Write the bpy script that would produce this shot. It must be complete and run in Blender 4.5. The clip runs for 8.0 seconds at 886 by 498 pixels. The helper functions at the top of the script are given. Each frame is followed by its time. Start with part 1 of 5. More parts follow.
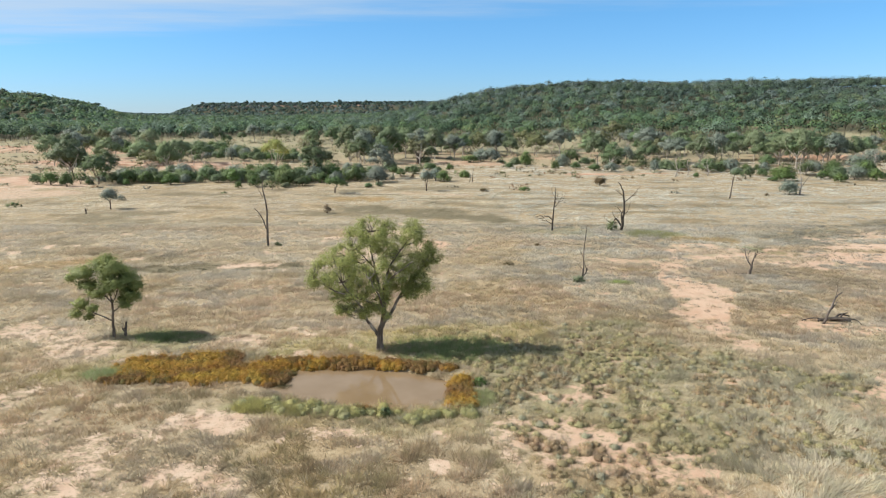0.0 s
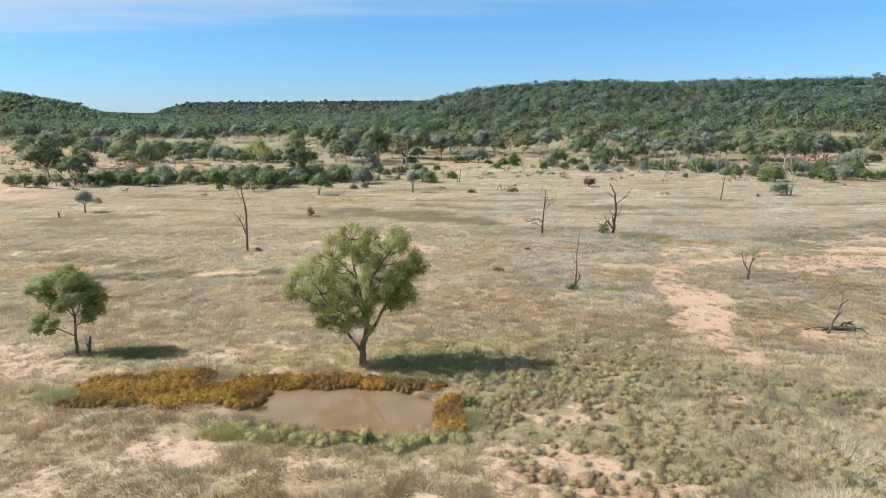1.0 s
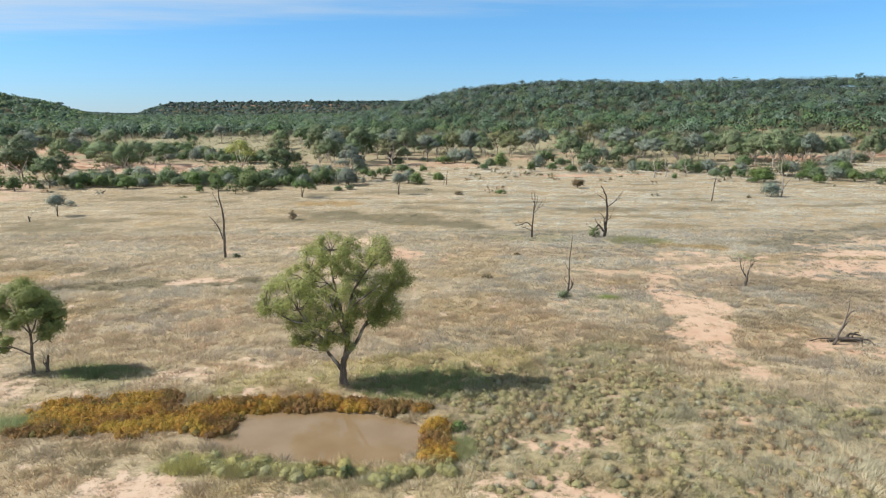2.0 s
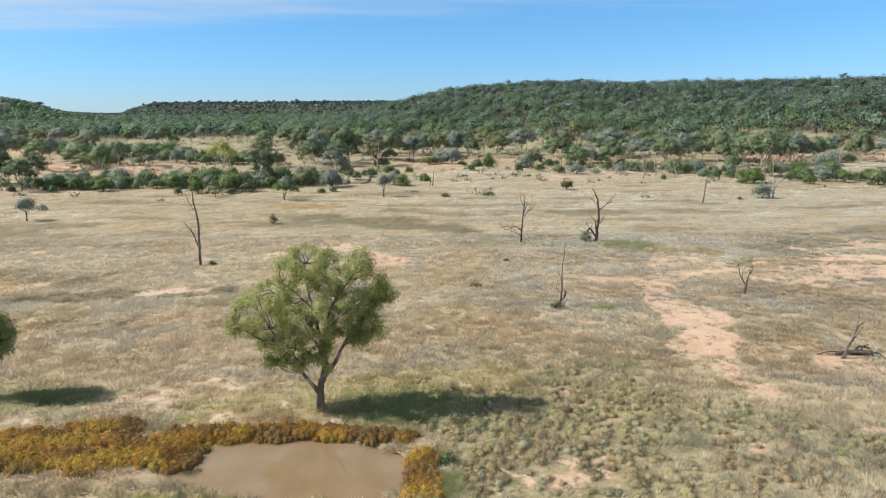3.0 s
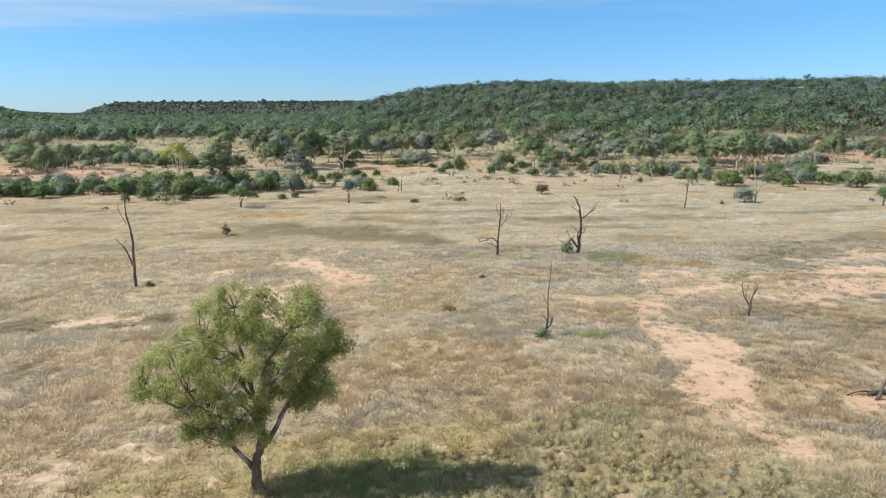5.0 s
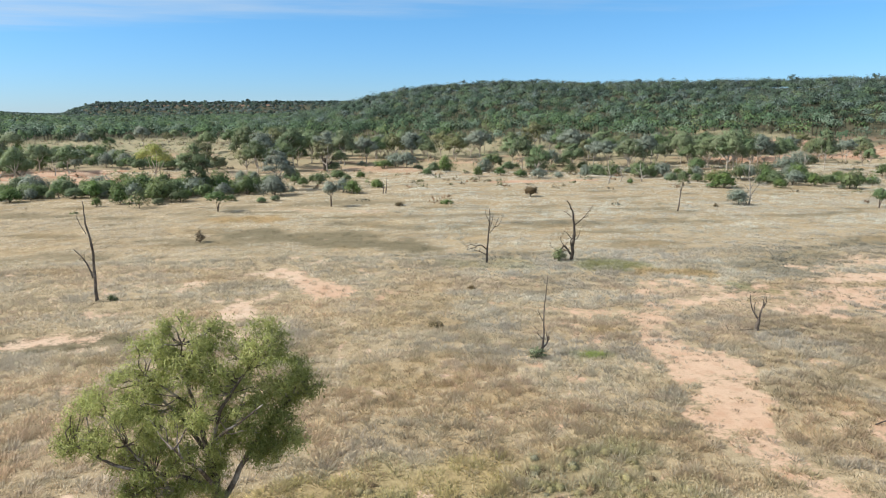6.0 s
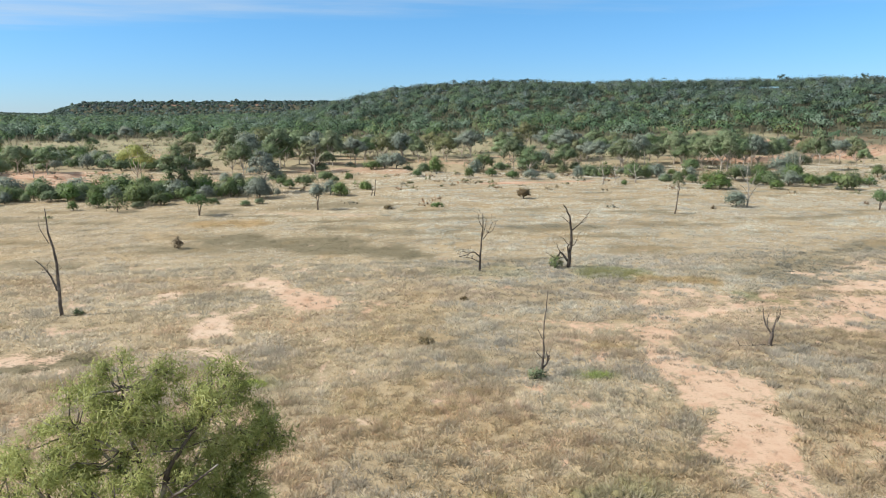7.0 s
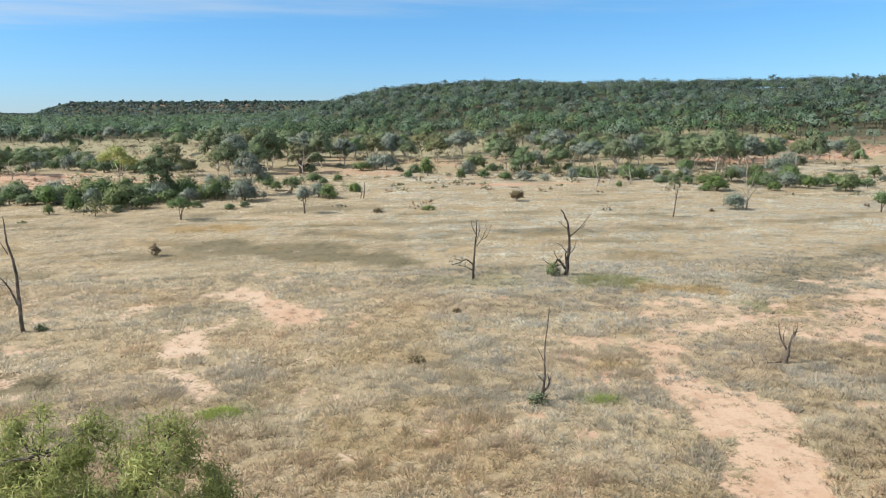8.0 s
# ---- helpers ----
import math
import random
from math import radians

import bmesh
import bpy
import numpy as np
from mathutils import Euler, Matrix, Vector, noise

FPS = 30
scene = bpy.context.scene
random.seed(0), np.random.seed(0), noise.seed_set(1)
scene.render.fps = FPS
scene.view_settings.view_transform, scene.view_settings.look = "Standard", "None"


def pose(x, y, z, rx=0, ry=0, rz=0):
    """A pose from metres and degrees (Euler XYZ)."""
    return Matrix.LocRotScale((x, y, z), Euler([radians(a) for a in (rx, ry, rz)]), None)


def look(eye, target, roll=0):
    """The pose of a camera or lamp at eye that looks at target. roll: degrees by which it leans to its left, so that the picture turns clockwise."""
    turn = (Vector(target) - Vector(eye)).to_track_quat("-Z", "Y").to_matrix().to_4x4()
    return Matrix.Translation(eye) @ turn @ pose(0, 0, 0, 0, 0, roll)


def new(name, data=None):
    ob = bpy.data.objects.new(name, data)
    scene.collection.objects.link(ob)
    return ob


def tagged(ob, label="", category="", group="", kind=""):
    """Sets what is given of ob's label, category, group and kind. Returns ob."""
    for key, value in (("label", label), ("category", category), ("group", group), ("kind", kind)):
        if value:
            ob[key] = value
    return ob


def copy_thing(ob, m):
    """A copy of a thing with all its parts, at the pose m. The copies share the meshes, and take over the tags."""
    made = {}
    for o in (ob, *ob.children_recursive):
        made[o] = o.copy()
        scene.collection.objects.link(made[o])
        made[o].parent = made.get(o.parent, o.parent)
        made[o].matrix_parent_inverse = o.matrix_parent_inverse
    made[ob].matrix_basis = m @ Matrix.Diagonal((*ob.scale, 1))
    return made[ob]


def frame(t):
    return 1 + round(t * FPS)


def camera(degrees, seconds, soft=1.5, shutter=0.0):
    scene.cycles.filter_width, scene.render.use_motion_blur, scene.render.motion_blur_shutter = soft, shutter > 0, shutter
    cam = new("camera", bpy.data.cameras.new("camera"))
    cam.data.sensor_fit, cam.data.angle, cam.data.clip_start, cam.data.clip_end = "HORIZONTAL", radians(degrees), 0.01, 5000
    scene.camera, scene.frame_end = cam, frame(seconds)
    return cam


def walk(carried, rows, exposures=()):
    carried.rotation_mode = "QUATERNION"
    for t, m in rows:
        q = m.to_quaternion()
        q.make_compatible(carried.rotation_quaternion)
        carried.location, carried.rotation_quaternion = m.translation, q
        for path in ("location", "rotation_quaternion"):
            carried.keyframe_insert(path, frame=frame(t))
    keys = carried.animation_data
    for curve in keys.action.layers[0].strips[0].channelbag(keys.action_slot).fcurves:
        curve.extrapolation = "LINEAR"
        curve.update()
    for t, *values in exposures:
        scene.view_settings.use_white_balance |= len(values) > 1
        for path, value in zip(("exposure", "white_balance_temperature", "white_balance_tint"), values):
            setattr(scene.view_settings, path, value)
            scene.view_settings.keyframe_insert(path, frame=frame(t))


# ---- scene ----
cam = camera(67.8, 8.0, 1.1)
METRES, EYE, TILT, LEAN, TURN = 25.95, 15.0, 0.0, 0.0, 0.0
ROWS = [
    (0.0, 0.0, 0.0, 0.0, -0.0, -11.8, 0.0),
    (0.5, 0.0004, 0.0483, 0.0002, -0.49, -11.81, -0.0),
    (1.0, 0.0012, 0.1021, 0.0005, -1.14, -11.83, -0.0),
    (1.5, 0.0026, 0.1532, 0.0008, -1.69, -11.83, -0.01),
    (3.0, 0.012, 0.3203, 0.0018, -3.46, -11.83, -0.03),
    (3.5, 0.0157, 0.3752, 0.0019, -3.92, -11.83, -0.03),
    (4.0, 0.0206, 0.4408, 0.0023, -4.62, -11.83, -0.05),
    (4.5, 0.0262, 0.5107, 0.0032, -5.36, -11.82, -0.07),
    (6.0, 0.0505, 0.7362, 0.0028, -7.28, -11.79, -0.08),
    (6.5, 0.058, 0.7999, 0.0029, -7.7, -11.8, -0.07),
    (7.0, 0.0665, 0.8674, 0.003, -8.13, -11.8, -0.07),
    (7.5, 0.0746, 0.9284, 0.0029, -8.51, -11.79, -0.08),
    (8.0, 0.085, 0.9955, 0.0027, -8.89, -11.79, -0.07),
]
walk(cam, [(t, pose(0, 0, EYE, TILT, LEAN, TURN) @ pose(METRES * x, METRES * y, METRES * z, 90 + pitch, roll, yaw)) for t, x, y, z, yaw, pitch, roll in ROWS])

SUN_UP, SUN_FROM = 42.0, -90.0      # degrees above the horizon, degrees clockwise from straight ahead
scene.view_settings.exposure = 0.26

world = bpy.data.worlds.new("sky")
scene.world = world
world.use_nodes = True
wt = world.node_tree
wt.nodes.clear()
w_out = wt.nodes.new("ShaderNodeOutputWorld")
w_bg = wt.nodes.new("ShaderNodeBackground")
w_bg.inputs["Strength"].default_value = 0.096
w_sky = wt.nodes.new("ShaderNodeTexSky")
w_sky.sky_type = "NISHITA"
w_sky.sun_disc = False
w_sky.sun_elevation = radians(SUN_UP)
w_sky.sun_rotation = radians(SUN_FROM)
w_sky.altitude = 300
w_sky.air_density = 1.0
w_sky.dust_density = 0.0
w_sky.ozone_density = 1.2
# thin high cloud: streaks that lie on a sheet far overhead
w_co = wt.nodes.new("ShaderNodeTexCoord")
w_sep = wt.nodes.new("ShaderNodeSeparateXYZ")
wt.links.new(w_co.outputs["Generated"], w_sep.inputs[0])


def w_math(op, a, b):
    n = wt.nodes.new("ShaderNodeMath")
    n.operation = op
    for i, v in enumerate((a, b)):
        if isinstance(v, (int, float)):
            n.inputs[i].default_value = v
        else:
            wt.links.new(v, n.inputs[i])
    return n.outputs[0]


w_up = w_math("MAXIMUM", w_sep.outputs["Z"], 0.03)
w_u = w_math("DIVIDE", w_sep.outputs["X"], w_up)
w_v = w_math("DIVIDE", w_sep.outputs["Y"], w_up)
w_cmb = wt.nodes.new("ShaderNodeCombineXYZ")
wt.links.new(w_math("MULTIPLY", w_u, 0.22), w_cmb.inputs[0])
wt.links.new(w_math("MULTIPLY", w_v, 0.5), w_cmb.inputs[1])
w_noise = wt.nodes.new("ShaderNodeTexNoise")
w_noise.inputs["Scale"].default_value = 1.3
w_noise.inputs["Detail"].default_value = 6
w_noise.inputs["Roughness"].default_value = 0.6
wt.links.new(w_cmb.outputs[0], w_noise.inputs["Vector"])
# the cloud sheet's edge runs along v = 6.6 - 0.42 u
w_edge = w_math("SUBTRACT", 6.6, w_math("ADD", w_v, w_math("MULTIPLY", w_u, 0.42)))
w_rng = wt.nodes.new("ShaderNodeMapRange")
w_rng.interpolation_type = "SMOOTHSTEP"
w_rng.inputs["From Min"].default_value = -1.6
w_rng.inputs["From Max"].default_value = 2.2
wt.links.new(w_math("ADD", w_edge, w_math("MULTIPLY", w_math("SUBTRACT", w_noise.outputs["Fac"], 0.5), 5.0)), w_rng.inputs["Value"])
w_mix = wt.nodes.new("ShaderNodeMix")
w_mix.data_type = "RGBA"
wt.links.new(w_math("MULTIPLY", w_rng.outputs["Result"], 0.70), w_mix.inputs["Factor"])
w_tint = wt.nodes.new("ShaderNodeMix")
w_tint.data_type, w_tint.blend_type = "RGBA", "MULTIPLY"
w_tint.inputs["Factor"].default_value = 1.0
w_air = wt.nodes.new("ShaderNodeValToRGB")      # a clear, dry, deep blue air, paler low down
w_air.color_ramp.elements[0].color, w_air.color_ramp.elements[1].color = (0.335, 0.525, 0.93, 1), (0.36, 0.72, 0.97, 1)
w_air.color_ramp.elements[1].position = 0.2
wt.links.new(w_sep.outputs["Z"], w_air.inputs[0])
w_gain = wt.nodes.new("ShaderNodeVectorMath")
w_gain.operation = "SCALE"
w_gain.inputs["Scale"].default_value = 1.36
wt.links.new(w_air.outputs[0], w_gain.inputs[0])
wt.links.new(w_gain.outputs[0], w_tint.inputs[7])
wt.links.new(w_sky.outputs[0], w_tint.inputs[6])
wt.links.new(w_tint.outputs[2], w_mix.inputs[6])
w_mix.inputs[7].default_value = (5.6, 6.3, 6.9, 1)
wt.links.new(w_mix.outputs[2], w_bg.inputs["Color"])
wt.links.new(w_bg.outputs[0], w_out.inputs["Surface"])

sun_data = bpy.data.lights.new("sun", "SUN")
sun_data.energy, sun_data.angle, sun_data.color = 5.0, radians(0.53), (1.0, 0.94, 0.85)
sun = new("sun", sun_data)
az, up = radians(SUN_FROM), radians(SUN_UP)
sun.matrix_world = look((0, 0, 0), (-math.sin(az) * math.cos(up), -math.cos(az) * math.cos(up), -math.sin(up)))


# ---- noise and plan, as arrays ----
def lattice(ix, iy, seed):
    n = (ix.astype(np.int64) * 374761393 + iy.astype(np.int64) * 668265263 + seed * 974634777) & 0xFFFFFFFF
    n = ((n ^ (n >> 13)) * 1274126177) & 0xFFFFFFFF
    n = ((n ^ (n >> 16)) * 2246822519) & 0xFFFFFFFF
    return ((n ^ (n >> 15)) & 0xFFFFFF) / float(0xFFFFFF)


def vnoise(x, y, seed=0):
    ix, iy = np.floor(x), np.floor(y)
    fx, fy = x - ix, y - iy
    fx, fy = fx * fx * (3 - 2 * fx), fy * fy * (3 - 2 * fy)
    a, b = lattice(ix, iy, seed), lattice(ix + 1, iy, seed)
    c, d = lattice(ix, iy + 1, seed), lattice(ix + 1, iy + 1, seed)
    return (a + (b - a) * fx) * (1 - fy) + (c + (d - c) * fx) * fy


def fbm(x, y, seed=0, octaves=4):
    total, amp, norm = 0.0, 1.0, 0.0
    for k in range(octaves):
        total = total + amp * vnoise(x * 2.03 ** k + 17.3 * k, y * 2.03 ** k - 9.1 * k, seed + k)
        norm += amp
        amp *= 0.5
    return total / norm


def smooth(a, b, v):
    t = np.clip((v - a) / (b - a), 0, 1)
    return t * t * (3 - 2 * t)


def strips(x, y, rows, wobble=0.9, scale=2.2, seed=5):
    """How far each place lies in strips (x1, y1, x2, y2, half width, strength) with ragged edges."""
    m = np.zeros_like(x)
    n1 = fbm(x / scale, y / scale, seed, 4) - 0.5
    n2 = fbm(x / (scale * 4), y / (scale * 4), seed + 9, 3) - 0.5
    for x1, y1, x2, y2, r, s in rows:
        dx, dy = x2 - x1, y2 - y1
        k = np.clip(((x - x1) * dx + (y - y1) * dy) / max(dx * dx + dy * dy, 1e-6), 0, 1)
        d = np.hypot(x - x1 - k * dx, y - y1 - k * dy) / r
        d = d + wobble * 2.2 * n1 + wobble * (n2 if r > 3 else 0.4 * n2)
        m = np.maximum(m, s * smooth(1.25, 0.65, d))
    return m


POND = (-4.6, 34.65, 4.7, 2.15, -0.20)
WATER = -0.14


def pond_measure(x, y):
    cx, cy, a, b, rot = POND
    c, s = math.cos(rot), math.sin(rot)
    u, v = ((x - cx) * c + (y - cy) * s) / a, (-(x - cx) * s + (y - cy) * c) / b
    return (np.abs(u) ** 2.6 + np.abs(v) ** 2.6) ** (1 / 2.6) + 0.22 * (fbm(x / 1.1, y / 1.1, 71, 3) - 0.5)


def ridge(x, y):
    """The hills: a wooded tableland ahead and to the right, a hill at the left, and a far tableland with a cliff."""
    a, r = np.degrees(np.arctan2(x, y)), np.hypot(x, y)
    front = r + 60 * (fbm(x / 90, y / 90, 31, 3) - 0.5)
    h = np.interp(a, (-14, -6, -2, 0.8, 3.6, 7.4, 12, 70, 90), (0, 3, 11, 19, 25.5, 31, 34, 33, 0)) * (0.18 * smooth(270, 420, front) + 0.82 * smooth(360, 610, front))
    left = np.interp(a, (-90, -60, -33, -31, -28, -25.2, -23.5), (0, 30, 29, 27, 18, 3, 0)) * smooth(620, 900, front)
    far = np.interp(a, (-22, -21.2, -19.5, -2, 6, 12), (0, 13, 30, 36, 36, 0)) * (0.85 * smooth(1350, 1850, r) + 0.15 * smooth(1850, 1880, r))
    return np.maximum(np.maximum(h, left), far) * (1 + 0.10 * (fbm(x / 140, y / 140, 41, 3) - 0.5))


def height(x, y):
    x, y = np.asarray(x, float), np.asarray(y, float)
    s = pond_measure(x, y)
    calm = smooth(1.0, 2.6, s)
    z = calm * (0.30 * (fbm(x / 14, y / 14, 3, 3) - 0.5) + 0.10 * (fbm(x / 2.1, y / 2.1, 8, 3) - 0.5))
    z = z - 0.75 * smooth(1.35, 0.75, s)
    broken = smooth(140, 180, y) * smooth(330, 270, y)
    gully = np.abs(fbm(x / 38, y / 24, 51, 3) - 0.5)
    z = z - broken * 1.1 * smooth(0.06, 0.015, gully)
    return z + ridge(x, y)


def ground_z(x, y):
    return float(height(np.array([x]), np.array([y]))[0])


BARE_NEAR = (
    (19.7, 41, 19.4, 46, 1.2, .8), (19.2, 46, 20.7, 50, 1.9, 1), (20.9, 50, 22.6, 53, 2.7, 1), (22.6, 53.5, 21.4, 58, 2.0, .9), (21, 58, 22, 65, 1.5, .75), (15.9, 66.3, 21, 64.8, .8, .7), (11.5, 69, 16, 66.3, .7, .6),
    (28, 70.5, 38, 66, 4.6, 1), (38, 66, 47, 70, 4.8, 1), (23, 65, 29, 68, 1.7, .95), (44.6, 77.9, 47, 75, 1.6, .9), (46, 73.4, 53, 73, 2.2, .9), (27, 45.2, 32, 44, 1.8, .8),
)
BARE_MORE = (
    (-6.2, 81.5, -.7, 73.6, 2.0, .9), (-7.9, 69.8, -8.2, 67.5, 1.4, .9), (-8.1, 64.4, -5.3, 60.8, .8, .8), (-17, 64.1, -21, 63.5, 1.3, .8),
    (5.4, 28.9, 7.7, 27, 1.5, .8), (3.4, 28.6, 9, 26, 2.0, .65), (23.7, 33.2, 27.5, 36, 1.5, .7), (47, 77, 62, 80, 4, .7), (2, 75, 8, 71, .6, .6),
)
BARE_LEFT = (
    (-23.1, 33.9, -23, 31.6, 1.6, .5), (-15.6, 27.7, -16.5, 25.3, 1.5, .6), (-10.9, 25.5, -9, 24.5, 1.1, .7), (-25, 40.6, -22, 39.5, 1.6, .7),
    (-14.8, 42.2, -12.2, 41.9, .9, .7), (-12.4, 30.3, -10.6, 29.8, 1.0, .85), (-20, 29.5, -13, 23.8, 1.8, .4), (-6, 29, -4, 28.7, .7, .7), (-30, 44, -26, 43, 2, .7),
)
BARE_FAR = (
    (-91.6, 145.7, -84, 139, 11, .95), (-75, 191, -113, 197, 14, .9), (-75, 121, -92, 129, 7, .7), (-62, 174, -36, 170, 9, .85), (-186, 288, -120, 262, 22, .8),
    (56, 163, 32, 160, 2.2, .95), (124, 222, 205, 245, 12, .9), (140, 275, 260, 285, 13, .85), (16, 232, 62, 224, 10, .55), (-14, 246, 18, 226, 9, .55), (-12, 124, 4, 119, 2.2, .6),
)
DARK = (
    (-12, 103.5, 6.4, 93, 4.0, 1), (-3, 100, 0, 99, 4.6, .9), (-1, 110, 7, 105, 2.2, .7), (-15, 64, -30, 61.8, 1.5, .95), (-29, 55.5, -21, 55, 1.0, .6), (31.5, 60, 38, 57.5, 2.6, .35),
    (34, 70.5, 36.5, 69.5, 1.5, .9), (-32, 92, -26, 90, 1.6, .7), (41, 78, 50, 83, 2.5, .6), (-38, 70, -29, 67, 2.0, .55), (-40, 105, -33, 103, 1.5, .7),
)
# rows at (-1, 40) and (-21, 42.3): greener grass plus painted tree shadow
GREEN = (
    (34.4, 72.2, 36.6, 69.2, 1.0, .9), (14, 37.5, 17.5, 37, 2.6, .8), (11, 31, 17, 30.2, 4, .55), (19, 35.5, 22, 34, 2.4, .7), (24.4, 81.6, 28.4, 80.2, 1.8, 1), (12, 82.5, 17, 82.5, 2.2, .5),
    (5, 33, 11, 40, 4.2, .6), (-5, 58.2, -3.4, 58.2, .8, 1), (15, 56.8, 16.4, 56.8, .7, .9), (-20.4, 36, -18.2, 35.8, 1.0, 1), (-10.6, 31.9, -8.6, 31.6, .7, .9), (-1, 40, 5, 40, 3.2, .8),
    (-21, 42.3, -16.5, 42.2, 1.8, .8), (12.6, 45.6, 13.4, 45.4, .9, .7), (30, 33, 26, 31, 3, .5),
)
YELLOW = ((-9.5, 40.6, -4, 42.2, 1.9, .9), (-4, 42.2, 6.5, 44, 1.9, .9), (-20, 38.4, -23, 35.2, 1.0, .7), (-8, 30.6, 2, 29.4, 1.2, .5), (8, 36, 9.5, 36, 1.2, .5))
FORB_GAPS = ((4.1, 31.8, 7.4, 30.4, .8, .8), (5.0, 29, 8.3, 27.5, 1.3, 1), (6.9, 26.4, 9.5, 25.5, 1.4, 1), (3, 27, 5, 25, 1.2, .7), (9.5, 41, 10.5, 40.4, .7, .7))
GOLD = ((28.9, 78, 33.5, 76.4, 1.5, .9), (-18, 115, -11, 114.4, 2.6, .9), (17.5, 61.5, 19, 61.2, .7, .7), (-36, 66, -42, 62, 2, .6), (-58, 168, -48, 166, 4, .6))
REED = ((-18, 36.6, -12.2, 36.2, 1.7, 1), (-12.2, 36.2, -10.4, 36, 1.6, 1), (-10.4, 37.6, -5, 37.7, .7, 1), (-5, 37.7, .6, 36.9, .62, 1), (1.05, 35, .9, 32, .75, 1), (-4.1, 31.3, -3.7, 31.2, .4, 1), (-17, 38, -13, 38.4, .8, .9))


def bare_mask(x, y):
    m = strips(x, y, BARE_NEAR + BARE_MORE + BARE_LEFT, 0.75, 1.6, 5)
    m = np.maximum(m, strips(x, y, BARE_FAR, 1.0, 9, 25))
    # small bald spots all over, more of them in the near left corner and the low ground by the creek
    spots = fbm(x / 1.5, y / 1.1, 61, 4)
    wide = fbm(x / 22, y / 13, 66, 3)
    level = 0.73 - 0.08 * smooth(0.5, 0.7, wide) - 0.05 * smooth(-6, -16, x) * smooth(46, 34, y)
    m = np.maximum(m, 0.8 * smooth(level - 0.04, level + 0.05, spots) * smooth(120, 80, y))
    banks = fbm(x / 34, y / 11, 81, 4)
    m = np.maximum(m, 0.65 * smooth(0.58, 0.65, banks) * smooth(150, 190, y) * smooth(330, 270, y))
    # grass comes back in streaks over the bald ground at the right
    streak = smooth(0.47, 0.57, fbm(x / 5.5, y / 1.3, 91, 5)) * smooth(22, 29, x + 0.3 * (y - 56)) * smooth(125, 110, y)
    islands = smooth(0.56, 0.66, fbm(x / 2.6, y / 1.2, 95, 4)) * smooth(10, 16, x) * smooth(125, 110, y)
    return m * (1 - 0.48 * streak) * (1 - 0.35 * islands)


def masks(x, y):
    return {
        "bare": bare_mask(x, y),
        "dark": np.maximum(np.maximum(strips(x, y, DARK, 0.9, 2.4, 105), 0.75 * smooth(0.60, 0.68, fbm(x / 16, y / 3.0, 115, 5)) * smooth(78, 92, y) * smooth(160, 140, y)), 0.25 * smooth(0.57, 0.68, fbm(x / 9, y / 2.6, 111, 5)) * smooth(20, 45, y)),
        "green": strips(x, y, GREEN, 0.8, 1.8, 135),
        "yellow": strips(x, y, YELLOW, 0.8, 1.8, 145),
        "gold": np.maximum(strips(x, y, GOLD, 0.8, 1.8, 155), 0.3 * smooth(0.64, 0.72, fbm(x / 7, y / 4, 161, 3))),
        "wood": np.where(x > -0.09 * y, smooth(285, 380, np.hypot(x, y)), smooth(400, 460, np.hypot(x, y))) * smooth(0.42, 0.56, fbm(x / 60, y / 60, 171, 3) + 0.35 * smooth(330, 430, np.hypot(x, y)) + 0.4 * smooth(420, 560, np.hypot(x, y))),
    }


# ---- materials ----
def material(name, rough=0.8, spec=0.2):
    m = bpy.data.materials.new(name)
    m.use_nodes = True
    t = m.node_tree
    b = t.nodes["Principled BSDF"]
    b.inputs["Roughness"].default_value = rough
    b.inputs["Specular IOR Level"].default_value = spec
    return m, t, b


def node(t, kind, values=None, **links):
    n = t.nodes.new("ShaderNode" + kind)
    for k, v in (values or {}).items():
        n.inputs[k].default_value = v
    for k, v in links.items():
        t.links.new(v, n.inputs[k.replace("_", " ")])
    return n


def mix(t, fac, a, b, blend="MIX"):
    n = t.nodes.new("ShaderNodeMix")
    n.data_type, n.blend_type = "RGBA", blend
    for i, v in ((0, fac), (6, a), (7, b)):
        if isinstance(v, (int, float)):
            n.inputs[i].default_value = v
        elif isinstance(v, tuple):
            n.inputs[i].default_value = (*v, 1)
        else:
            t.links.new(v, n.inputs[i])
    return n.outputs[2]


def calc(t, op, a, b=0.0):
    n = t.nodes.new("ShaderNodeMath")
    n.operation = op
    for i, v in enumerate((a, b)):
        if isinstance(v, (int, float)):
            n.inputs[i].default_value = v
        else:
            t.links.new(v, n.inputs[i])
    return n.outputs[0]


def span(t, v, lo, hi, a=0.0, b=1.0):
    n = t.nodes.new("ShaderNodeMapRange")
    n.inputs["From Min"].default_value, n.inputs["From Max"].default_value = lo, hi
    n.inputs["To Min"].default_value, n.inputs["To Max"].default_value = a, b
    t.links.new(v, n.inputs["Value"])
    return n.outputs["Result"]


def noise_tex(t, co, scale, detail=4, rough=0.55, stretch=None):
    if stretch:
        mp = t.nodes.new("ShaderNodeMapping")
        mp.inputs["Scale"].default_value = stretch
        t.links.new(co, mp.inputs["Vector"])
        co = mp.outputs[0]
    n = t.nodes.new("ShaderNodeTexNoise")
    n.inputs["Scale"].default_value, n.inputs["Detail"].default_value, n.inputs["Roughness"].default_value = scale, detail, rough
    t.links.new(co, n.inputs["Vector"])
    return n.outputs["Fac"]


def place(t):
    return t.nodes.new("ShaderNodeNewGeometry").outputs["Position"]


def named(t, name, out="Fac"):
    n = t.nodes.new("ShaderNodeAttribute")
    n.attribute_name = name
    return n.outputs[out]


